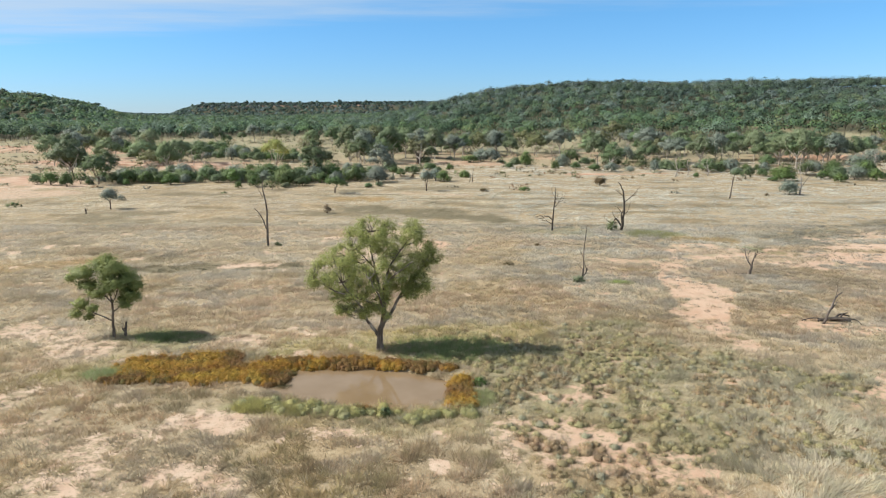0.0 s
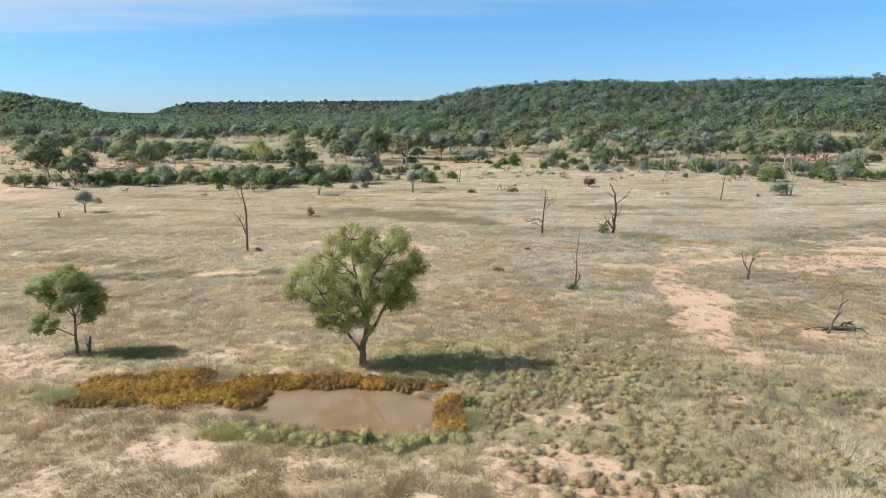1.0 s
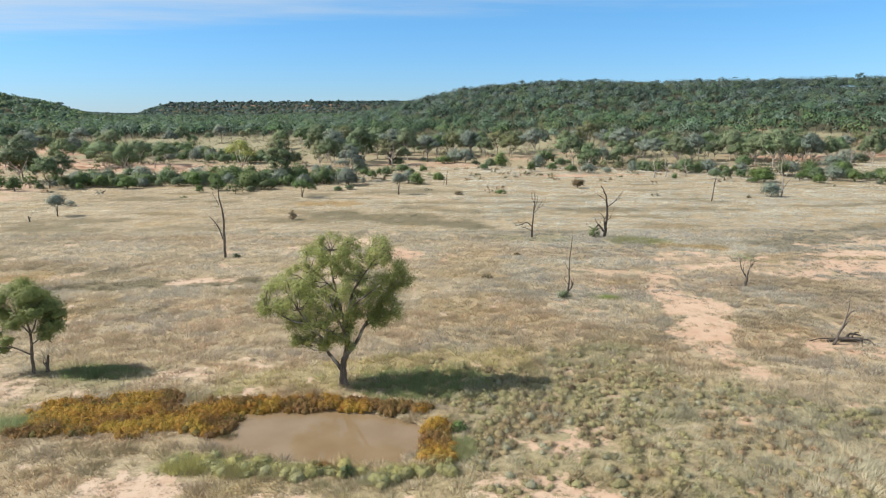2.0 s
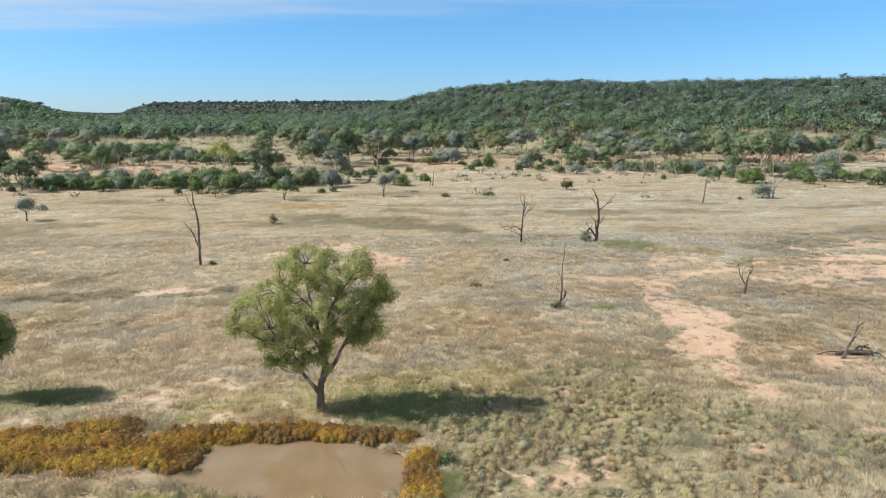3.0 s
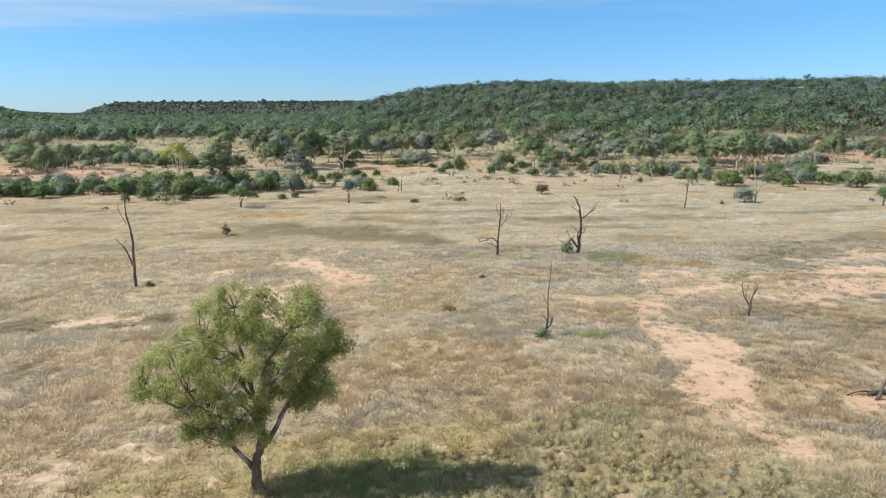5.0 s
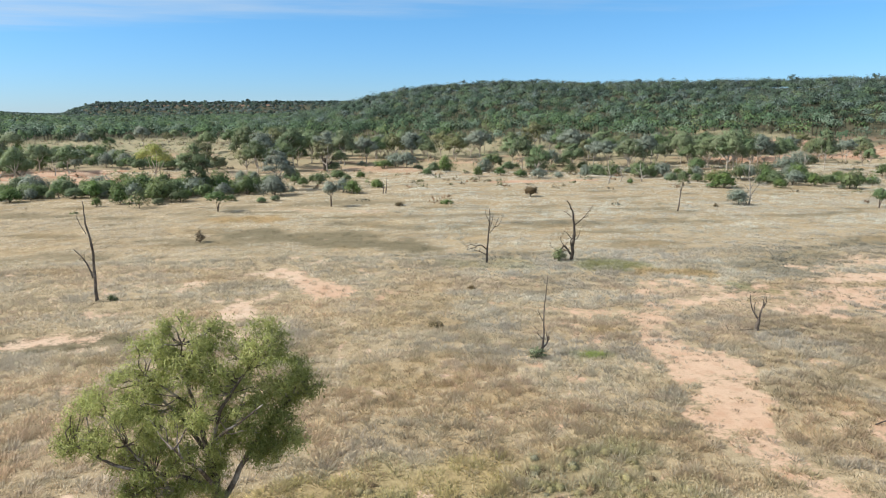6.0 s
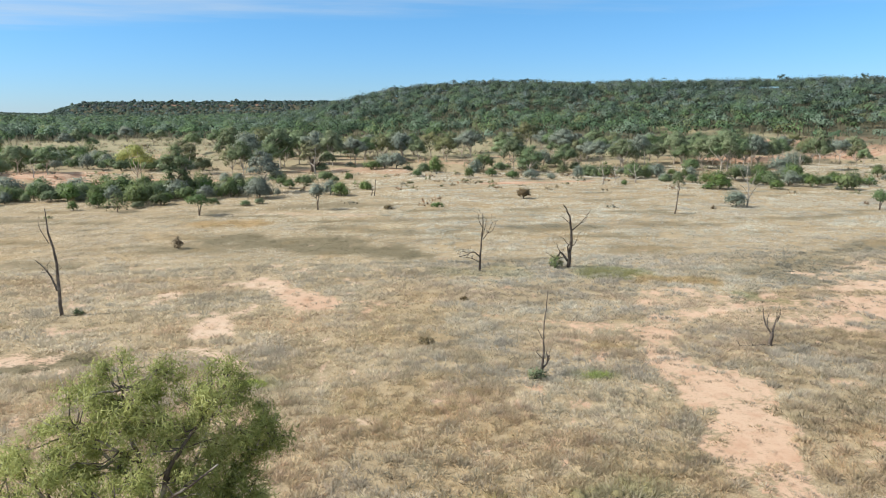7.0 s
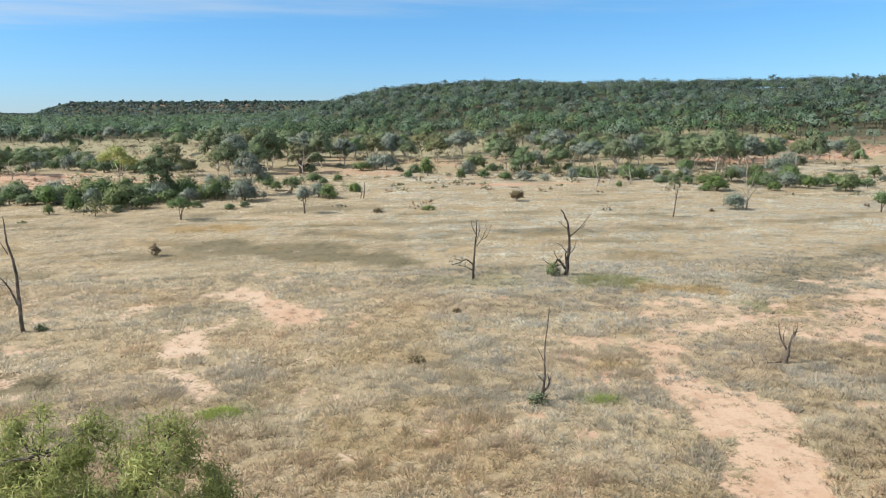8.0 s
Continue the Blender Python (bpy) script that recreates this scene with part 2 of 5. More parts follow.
def soft_normal(t, lift, rounded=0.0):
    """Blades and leaves are curved and overlap: their shading leans towards the sky, and outwards from their clump."""
    geo = t.nodes.new("ShaderNodeNewGeometry")
    a = t.nodes.new("ShaderNodeVectorMath")
    a.operation = "SCALE"
    a.inputs["Scale"].default_value = 1 - lift
    t.links.new(geo.outputs["Normal"], a.inputs[0])
    b = t.nodes.new("ShaderNodeVectorMath")
    b.operation = "ADD"
    b.inputs[1].default_value = (0, 0, lift)
    t.links.new(a.outputs[0], b.inputs[0])
    if rounded:
        turned = t.nodes.new("ShaderNodeVectorTransform")
        turned.vector_type, turned.convert_from, turned.convert_to = "NORMAL", "OBJECT", "WORLD"
        t.links.new(named(t, "outward", "Vector"), turned.inputs[0])
        a.inputs["Scale"].default_value = (1 - lift) * (1 - rounded)
        d = t.nodes.new("ShaderNodeVectorMath")
        d.operation = "SCALE"
        d.inputs["Scale"].default_value = rounded
        t.links.new(turned.outputs[0], d.inputs[0])
        e = t.nodes.new("ShaderNodeVectorMath")
        e.operation = "ADD"
        t.links.new(b.outputs[0], e.inputs[0])
        t.links.new(d.outputs[0], e.inputs[1])
        b = e
    c = t.nodes.new("ShaderNodeVectorMath")
    c.operation = "NORMALIZE"
    t.links.new(b.outputs[0], c.inputs[0])
    return c.outputs[0]


def ground_material():
    m, t, b = material("dry_earth_and_grass_litter", 0.95, 0.1)
    co = place(t)
    n_big, n_mid, n_fine = noise_tex(t, co, 0.06, 5), noise_tex(t, co, 0.7, 6, 0.6), noise_tex(t, co, 7.0, 5, 0.65)
    n_streak = noise_tex(t, co, 0.35, 6, 0.65, (0.6, 1.6, 1))
    n_hair = noise_tex(t, co, 16.0, 4, 0.7, (1, 0.5, 1))
    litter = mix(t, span(t, n_mid, 0.35, 0.65), (0.285, 0.225, 0.14), (0.36, 0.29, 0.185))
    litter = mix(t, span(t, n_streak, 0.45, 0.66), litter, (0.41, 0.34, 0.23))
    litter = mix(t, span(t, n_hair, 0.52, 0.62), litter, (0.47, 0.385, 0.26))
    litter = mix(t, span(t, n_fine, 0.5, 0.72), litter, (0.20, 0.15, 0.095))
    litter = mix(t, calc(t, "MULTIPLY", named(t, "meadow"), span(t, n_mid, 0.3, 0.7, 0.5, 0.95)), litter, (0.30, 0.285, 0.18))
    soil = mix(t, span(t, n_big, 0.38, 0.6), (0.48, 0.315, 0.215), (0.515, 0.37, 0.262))
    soil = mix(t, span(t, n_mid, 0.48, 0.7), soil, (0.42, 0.265, 0.175))
    soil = mix(t, span(t, n_fine, 0.55, 0.75, 0, 0.7), soil, (0.28, 0.19, 0.13))
    bare = named(t, "bare")
    n_clod = noise_tex(t, co, 2.1, 5, 0.7, (1, 1.3, 1))
    ragged = calc(t, "ADD", calc(t, "MULTIPLY", calc(t, "SUBTRACT", n_clod, 0.5), 2.0), calc(t, "MULTIPLY", calc(t, "SUBTRACT", n_fine, 0.5), 0.8))
    edge = span(t, calc(t, "ADD", calc(t, "MULTIPLY", bare, 0.82), ragged), 0.40, 0.60)
    soil = mix(t, calc(t, "MULTIPLY", named(t, "cream"), span(t, n_mid, 0.3, 0.6, 0.9, 0.4)), soil, (0.54, 0.425, 0.32))
    red = calc(t, "MULTIPLY", named(t, "far"), span(t, n_streak, 0.43, 0.56))
    soil = mix(t, red, soil, (0.37, 0.21, 0.135))
    col = mix(t, calc(t, "MULTIPLY", named(t, "dark"), 0.8), litter, (0.14, 0.125, 0.078))
    col = mix(t, calc(t, "MULTIPLY", named(t, "green"), 0.75), col, (0.25, 0.235, 0.125))
    col = mix(t, calc(t, "MULTIPLY", named(t, "yellow"), 0.7), col, (0.31, 0.26, 0.135))
    col = mix(t, calc(t, "MULTIPLY", named(t, "gold"), 0.6), col, (0.33, 0.21, 0.08))
    col = mix(t, 0.6, col, mix(t, span(t, calc(t, "ADD", calc(t, "MULTIPLY", n_fine, 0.6), calc(t, "MULTIPLY", n_clod, 0.4)), 0.42, 0.58), (0.58, 0.55, 0.51), (1.3, 1.3, 1.3)), "MULTIPLY")
    col = mix(t, edge, col, soil)
    # woodland litter, its colour also lowered for the shade between crowns
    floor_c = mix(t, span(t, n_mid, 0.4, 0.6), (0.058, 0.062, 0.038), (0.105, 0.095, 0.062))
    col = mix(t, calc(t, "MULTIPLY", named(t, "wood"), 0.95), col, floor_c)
    scarp = mix(t, span(t, noise_tex(t, co, 0.03, 4), 0.42, 0.58), (0.13, 0.085, 0.065), (0.30, 0.19, 0.135))
    col = mix(t, named(t, "rock"), col, scarp)
    col = mix(t, named(t, "mud"), col, (0.20, 0.14, 0.085))
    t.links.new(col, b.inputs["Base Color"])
    bump = node(t, "Bump", {"Strength": 0.6, "Distance": 0.08}, Height=calc(t, "ADD", n_mid, calc(t, "MULTIPLY", n_fine, 0.6)))
    t.links.new(bump.outputs[0], b.inputs["Normal"])
    return m


def blade_material(name, through_light=0.3, lift=0.6, vary=0.12, rounded=0.0):
    """Grass and forb blades: the colour is the plant's own tint, with a little change from blade to blade."""
    m, t, b = material(name, 0.75, 0.15)
    isl = t.nodes.new("ShaderNodeNewGeometry").outputs["Random Per Island"]
    tint = named(t, "tint", "Color")
    hsv = node(t, "HueSaturation", {"Saturation": 1.0}, Color=tint, Value=span(t, isl, 0, 1, 1 - vary, 1 + vary), Hue=span(t, noise_tex(t, place(t), 1.7, 3), 0.3, 0.7, 0.485, 0.512))
    t.links.new(hsv.outputs[0], b.inputs["Base Color"])
    t.links.new(soft_normal(t, lift, rounded), b.inputs["Normal"])
    tr = node(t, "BsdfTranslucent", None, Color=hsv.outputs[0])
    sh = t.nodes.new("ShaderNodeMixShader")
    sh.inputs[0].default_value = through_light
    t.links.new(b.outputs[0], sh.inputs[1])
    t.links.new(tr.outputs[0], sh.inputs[2])
    t.links.new(sh.outputs[0], t.nodes["Material Output"].inputs["Surface"])
    return m


def leaf_material(name, dark, mid, light, through_light=0.3, rough=0.55, lift=0.2, each=1.0, rounded=0.72, speck=0.4):
    m, t, b = material(name, rough, 0.3)
    geo = t.nodes.new("ShaderNodeNewGeometry")
    ob = t.nodes.new("ShaderNodeObjectInfo")
    ramp = t.nodes.new("ShaderNodeValToRGB")
    e = ramp.color_ramp.elements
    e[0].color, e[1].color = (*dark, 1), (*light, 1)
    e.new(0.5).color = (*mid, 1)
    patch = noise_tex(t, geo.outputs["Position"], 0.55, 4)
    v = calc(t, "ADD", calc(t, "ADD", calc(t, "MULTIPLY", geo.outputs["Random Per Island"], speck), 0.3 - 0.5 * speck), span(t, patch, 0.3, 0.7, -0.1, 0.5))
    t.links.new(v, ramp.inputs[0])
    hsv = node(t, "HueSaturation", {}, Color=ramp.outputs[0], Hue=span(t, calc(t, "FRACT", calc(t, "MULTIPLY", ob.outputs["Random"], 7.3)), 0, 1, 0.5 - 0.025 * each, 0.5 + 0.015 * each), Saturation=span(t, calc(t, "FRACT", calc(t, "MULTIPLY", ob.outputs["Random"], 3.7)), 0, 1, 1 - 0.2 * each, 1 + 0.1 * each), Value=span(t, ob.outputs["Random"], 0, 1, 1 - 0.25 * each, 1 + 0.3 * each))
    t.links.new(hsv.outputs[0], b.inputs["Base Color"])
    t.links.new(soft_normal(t, lift, rounded), b.inputs["Normal"])
    tr = node(t, "BsdfTranslucent", None, Color=hsv.outputs[0])
    sh = t.nodes.new("ShaderNodeMixShader")
    sh.inputs[0].default_value = through_light
    t.links.new(b.outputs[0], sh.inputs[1])
    t.links.new(tr.outputs[0], sh.inputs[2])
    t.links.new(sh.outputs[0], t.nodes["Material Output"].inputs["Surface"])
    return m


def bark_material(name, dark, light, scale=3.0, pale=None):
    m, t, b = material(name, 0.9, 0.15)
    co = t.nodes.new("ShaderNodeTexCoord").outputs["Object"]
    long_grain, spots = noise_tex(t, co, scale, 6, 0.65, (4, 4, 0.6)), noise_tex(t, co, scale * 0.4, 4)
    col = mix(t, span(t, long_grain, 0.35, 0.65), dark, light)
    col = mix(t, span(t, spots, 0.5, 0.62), col, pale or light)
    t.links.new(col, b.inputs["Base Color"])
    bump = node(t, "Bump", {"Strength": 0.7, "Distance": 0.03}, Height=long_grain)
    t.links.new(bump.outputs[0], b.inputs["Normal"])
    return m


def water_material():
    m, t, b = material("muddy_water", 0.025, 0.5)
    co = place(t)
    col = mix(t, span(t, noise_tex(t, co, 0.5, 4), 0.35, 0.65), (0.21, 0.145, 0.08), (0.245, 0.175, 0.105))
    t.links.new(col, b.inputs["Base Color"])
    b.inputs["IOR"].default_value = 1.33
    bump = node(t, "Bump", {"Strength": 0.02, "Distance": 0.02}, Height=noise_tex(t, co, 2.2, 3, 0.5, (1, 2.5, 1)))
    t.links.new(bump.outputs[0], b.inputs["Normal"])
    return m


M_GROUND, M_WATER = ground_material(), water_material()
M_GRASS, M_WEED = blade_material("grass_blades", 0.42, 0.62, 0.04, 0.45), blade_material("forb_leaves", 0.22, 0.2, 0.08, 0.7)
M_FORB = blade_material("brushy_forb_stems", 0.12, 0.16, 0.04, 0.8)
M_FOREST = blade_material("woodland_foliage", 0.08, 0.08, 0.06, 0.75)
M_GUM = leaf_material("gum_leaves", (0.165, 0.20, 0.058), (0.34, 0.375, 0.12), (0.55, 0.56, 0.22), 0.45, each=0.0, rounded=0.42, speck=0.5)
M_GUM_DARK = leaf_material("dark_gum_leaves", (0.11, 0.14, 0.04), (0.21, 0.25, 0.075), (0.34, 0.37, 0.125), 0.2, each=0.0, rounded=0.58, speck=0.55)
M_GUM_MID = leaf_material("woodland_gum_leaves", (0.072, 0.116, 0.052), (0.15, 0.215, 0.10), (0.26, 0.315, 0.16), 0.16, each=0.8)
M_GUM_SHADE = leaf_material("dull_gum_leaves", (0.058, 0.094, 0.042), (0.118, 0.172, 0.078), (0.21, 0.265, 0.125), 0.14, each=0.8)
M_GUM_OLIVE = leaf_material("olive_gum_leaves", (0.078, 0.094, 0.04), (0.168, 0.183, 0.083), (0.275, 0.28, 0.135), 0.18, each=0.5)
M_SHRUB = leaf_material("shrub_leaves", (0.042, 0.074, 0.022), (0.09, 0.145, 0.042), (0.165, 0.225, 0.068), 0.10, each=0.8, rounded=0.8, speck=0.25)
M_GREY = leaf_material("grey_green_leaves", (0.08, 0.105, 0.082), (0.17, 0.21, 0.165), (0.29, 0.33, 0.27), 0.12, each=0.6)
M_DRYBUSH = leaf_material("dry_bush_leaves", (0.07, 0.055, 0.025), (0.15, 0.115, 0.055), (0.24, 0.18, 0.09), 0.2)
M_BARK = bark_material("rough_grey_brown_bark", (0.075, 0.058, 0.045), (0.19, 0.155, 0.125), 3.0, (0.26, 0.22, 0.18))
M_LIMB = bark_material("grey_brown_limb_bark", (0.075, 0.06, 0.048), (0.185, 0.155, 0.13), 3.0, (0.40, 0.36, 0.31))
M_BARK_PALE = bark_material("pale_smooth_bark", (0.33, 0.28, 0.23), (0.52, 0.47, 0.40), 2.0, (0.60, 0.56, 0.50))
M_DEAD = bark_material("weathered_dead_wood", (0.055, 0.045, 0.038), (0.16, 0.135, 0.115), 4.0, (0.22, 0.19, 0.165))
M_CHARRED = bark_material("dark_rotten_wood", (0.03, 0.025, 0.022), (0.095, 0.08, 0.068), 4.0, (0.14, 0.12, 0.10))
M_DEAD_PALE = bark_material("bleached_dead_wood", (0.22, 0.19, 0.165), (0.42, 0.38, 0.335), 4.0, (0.5, 0.46, 0.41))


# ---- mesh builders ----
def mesh_of(name, verts, faces, mat, sides=3, smooth_shade=False, colors=None, floats=None, outward=None):
    me = bpy.data.meshes.new(name)
    verts, faces = np.asarray(verts, np.float32).reshape(-1, 3), np.asarray(faces, np.int32).reshape(-1, sides)
    me.vertices.add(len(verts))
    me.vertices.foreach_set("co", verts.ravel())
    me.loops.add(faces.size)
    me.loops.foreach_set("vertex_index", faces.ravel())
    me.polygons.add(len(faces))
    me.polygons.foreach_set("loop_start", np.arange(0, faces.size, sides, dtype=np.int32))
    me.polygons.foreach_set("use_smooth", np.full(len(faces), smooth_shade))
    for k, v in (floats or {}).items():
        me.attributes.new(k, "FLOAT", "POINT").data.foreach_set("value", np.asarray(v, np.float32))
    if colors is not None:
        rgba = np.ones((len(verts), 4), np.float32)
        rgba[:, :3] = colors
        me.attributes.new("tint", "FLOAT_COLOR", "POINT").data.foreach_set("color", rgba.ravel())
    if outward is not None:
        me.attributes.new("outward", "FLOAT_VECTOR", "POINT").data.foreach_set("vector", np.asarray(outward, np.float32).ravel())
    me.materials.append(mat)
    me.update(calc_edges=True)
    return me


def part(name, mesh, parent, label=""):
    ob = new(name, mesh)
    ob.parent = parent
    if label:
        ob["label"] = label
    return ob


def thing(name, x, y, z=None, turn=0.0):
    ob = new(name)
    ob.empty_display_size = 0.3
    ob.matrix_basis = pose(x, y, ground_z(x, y) - 0.03 if z is None else z, 0, 0, turn)
    return ob


def tube(path, r0, r1, sides=7, rng=None, knots=4):
    """Quads of a tapered limb along a smoothed, slightly knotty path. Both ends are closed."""
    p = np.asarray(path, float)
    q = []
    for i in range(len(p) - 1):
        a, b, c, d = p[max(i - 1, 0)], p[i], p[i + 1], p[min(i + 2, len(p) - 1)]
        for k in range(knots):
            s = k / knots
            q.append(0.5 * (2 * b + (c - a) * s + (2 * a - 5 * b + 4 * c - d) * s * s + (3 * b - a - 3 * c + d) * s ** 3))
    q.append(p[-1])
    q = np.array(q)
    n = len(q)
    if rng is not None and n > 3:
        q[1:-1] += rng.normal(0, 0.11 * min(r0, 0.2), (n - 2, 3)) * (1, 1, 0.4)
    tan = np.gradient(q, axis=0)
    tan /= np.linalg.norm(tan, axis=1)[:, None] + 1e-9
    ref = np.array((0.31, 0.9, 0.3))
    u = np.cross(tan, ref)
    u /= np.linalg.norm(u, axis=1)[:, None] + 1e-9
    w = np.cross(tan, u)
    rad = r0 + (r1 - r0) * np.linspace(0, 1, n) ** 0.8
    ang = np.arange(sides) / sides * 2 * np.pi
    ring = q[:, None] + rad[:, None, None] * (np.cos(ang)[None, :, None] * u[:, None] + np.sin(ang)[None, :, None] * w[:, None])
    v = np.concatenate([ring.reshape(-1, 3), q[:1], q[-1:]])
    i, k = np.meshgrid(np.arange(n - 1), np.arange(sides), indexing="ij")
    k2 = (k + 1) % sides
    f1 = np.stack([i * sides + k, i * sides + k2, (i + 1) * sides + k2], -1).reshape(-1, 3)
    f2 = np.stack([i * sides + k, (i + 1) * sides + k2, (i + 1) * sides + k], -1).reshape(-1, 3)
    s = np.arange(sides)
    e1 = np.stack([np.full(sides, n * sides), (s + 1) % sides, s], -1)
    e2 = np.stack([np.full(sides, n * sides + 1), (n - 1) * sides + s, (n - 1) * sides + (s + 1) % sides], -1)
    return v, np.concatenate([f1, f2, e1, e2])


def joined(pieces):
    vs, fs, off = [], [], 0
    for v, f in pieces:
        vs.append(v)
        fs.append(f + off)
        off += len(v)
    return np.concatenate(vs), np.concatenate(fs)


def leaves(pads, per, long, wide, rng, droop=0.6, flat=0.75, diamond=True, outward=0.6):
    """Diamond leaves in clumps (x, y, z, radius), thicker towards each clump's rim, hanging down by droop."""
    pads = np.asarray(pads, float)
    counts = np.maximum((per * pads[:, 3] ** 2).astype(int), 6)
    own = np.repeat(np.arange(len(pads)), counts)
    n = len(own)
    d = rng.normal(size=(n, 3))
    d /= np.linalg.norm(d, axis=1)[:, None]
    lump = 1 + 0.35 * np.sin(d[:, 0] * 4 + own) * np.cos(d[:, 1] * 5 - own) + 0.2 * np.sin(d[:, 2] * 7 + 2.1 * own)
    rad = pads[own, 3] * rng.random(n) ** 0.45 * lump * np.where(rng.random(n) < 0.08, rng.uniform(1.0, 1.6, n), 1)
    c = pads[own, :3] + d * rad[:, None] * (1, 1, flat)
    face = rng.normal(size=(n, 3))
    face = face / np.linalg.norm(face, axis=1)[:, None] * (1 - outward) + (d + (0, 0, 0.25)) * outward
    way = np.cross(face, rng.normal(size=(n, 3)))
    way /= np.linalg.norm(way, axis=1)[:, None] + 1e-9
    way[:, 2] -= droop * rng.random(n)
    way /= np.linalg.norm(way, axis=1)[:, None] + 1e-9
    side = np.cross(way, face)
    side /= np.linalg.norm(side, axis=1)[:, None] + 1e-9
    size = rng.uniform(0.65, 1.3, n)[:, None]
    off = c - (pads[:, :3].mean(0) - (0, 0, 0.2 * np.ptp(pads[:, 2])))
    off = off / (np.linalg.norm(off, axis=1)[:, None] + 1e-6) * 0.45 + d * 0.75
    off /= np.linalg.norm(off, axis=1)[:, None] + 1e-6
    way, side = way * long * size, side * wide * 0.5 * size
    if not diamond:
        v = np.stack([c - way * 0.5, c + side + way * 0.1, c + way * 0.5 - side], 1).reshape(-1, 3)
        return v, np.arange(n * 3).reshape(-1, 3), np.repeat(off, 3, 0)
    v = np.stack([c - way * 0.5, c - side - way * 0.05, c + way * 0.5, c + side - way * 0.05], 1).reshape(-1, 3)
    return v, np.arange(n * 4).reshape(-1, 4), np.repeat(off, 4, 0)


def branch_to(p, q, rng, sag=0.12):
    p, q = np.asarray(p, float), np.asarray(q, float)
    m1, m2 = p + (q - p) * 0.35, p + (q - p) * 0.7
    reach = np.linalg.norm(q - p)
    m1 = m1 + rng.normal(0, 0.06 * reach, 3) + (0, 0, -sag * reach * 0.5)
    m2 = m2 + rng.normal(0, 0.06 * reach, 3) + (0, 0, sag * reach * 0.4)
    return [p, m1, m2, q]


def grow(ob, trunk, limbs, pads, bark, leaf, rng, per, long, wide, droop=0.6, sides=8, twig=0.025, trunk_label="", flat=0.75, sprays=3, limb_bark=None):
    """Hangs trunk, limbs, twigs and crown under ob. trunk and limbs: (path, radius at foot, radius at tip)."""
    v, f = tube(trunk[0], trunk[1], trunk[2], sides, rng)
    foot = np.clip(1 - v[:, 2] / (trunk[1] * 2.5), 0, 1)[:, None]
    v = v + (v - np.array((trunk[0][0][0], trunk[0][0][1], 0))) * foot ** 2 * (0.45, 0.45, 0)
    part("trunk", mesh_of("trunk", v, f, bark, 3, True), ob, trunk_label)
    anchors = []
    for path, r0, r1 in limbs:
        v, f = tube(path, r0, r1, max(sides - 2, 4), rng, 4 if sides > 6 else 2)
        part("limb", mesh_of("limb", v, f, limb_bark or bark, 3, True), ob)
        p = np.asarray(path, float)
        for i in range(len(p) - 1):
            anchors += [p[i] + (p[i + 1] - p[i]) * s for s in (0.3, 0.65, 1.0)]
    p = np.asarray(trunk[0], float)
    anchors += [p[-1], p[-1] * 0.4 + p[-2] * 0.6]
    anchors = np.array(anchors)
    twigs = []
    for x, y, z, r in pads:
        c = np.array((x, y, z))
        d = np.linalg.norm(anchors - c, axis=1) + 1.5 * np.maximum(anchors[:, 2] - z + 0.1, 0)
        a = anchors[np.argmin(d)]
        twigs.append(tube(branch_to(a, c, rng), twig * 1.7, twig * 0.6, 5 if sides > 6 else 3, None, 2 if sides > 6 else 1))
        for _ in range(sprays):
            e = c + rng.normal(0, 0.5, 3) * r + (0, 0, 0.15 * r)
            twigs.append(tube([c + (a - c) * 0.25, (c + e) / 2 + rng.normal(0, 0.1, 3) * r, e], twig * 0.7, twig * 0.25, 4 if sides > 6 else 3, None, 1))
    v, f = joined(twigs)
    tagged(part("twig_spray", mesh_of("twig_spray", v, f, limb_bark or bark, 3, True), ob), kind="stuff")
    v, f, out = leaves(pads, per, long, wide, rng, droop, flat, False)
    part("crown", mesh_of("crown", v, f, leaf, f.shape[1], outward=out), ob)
    return ob


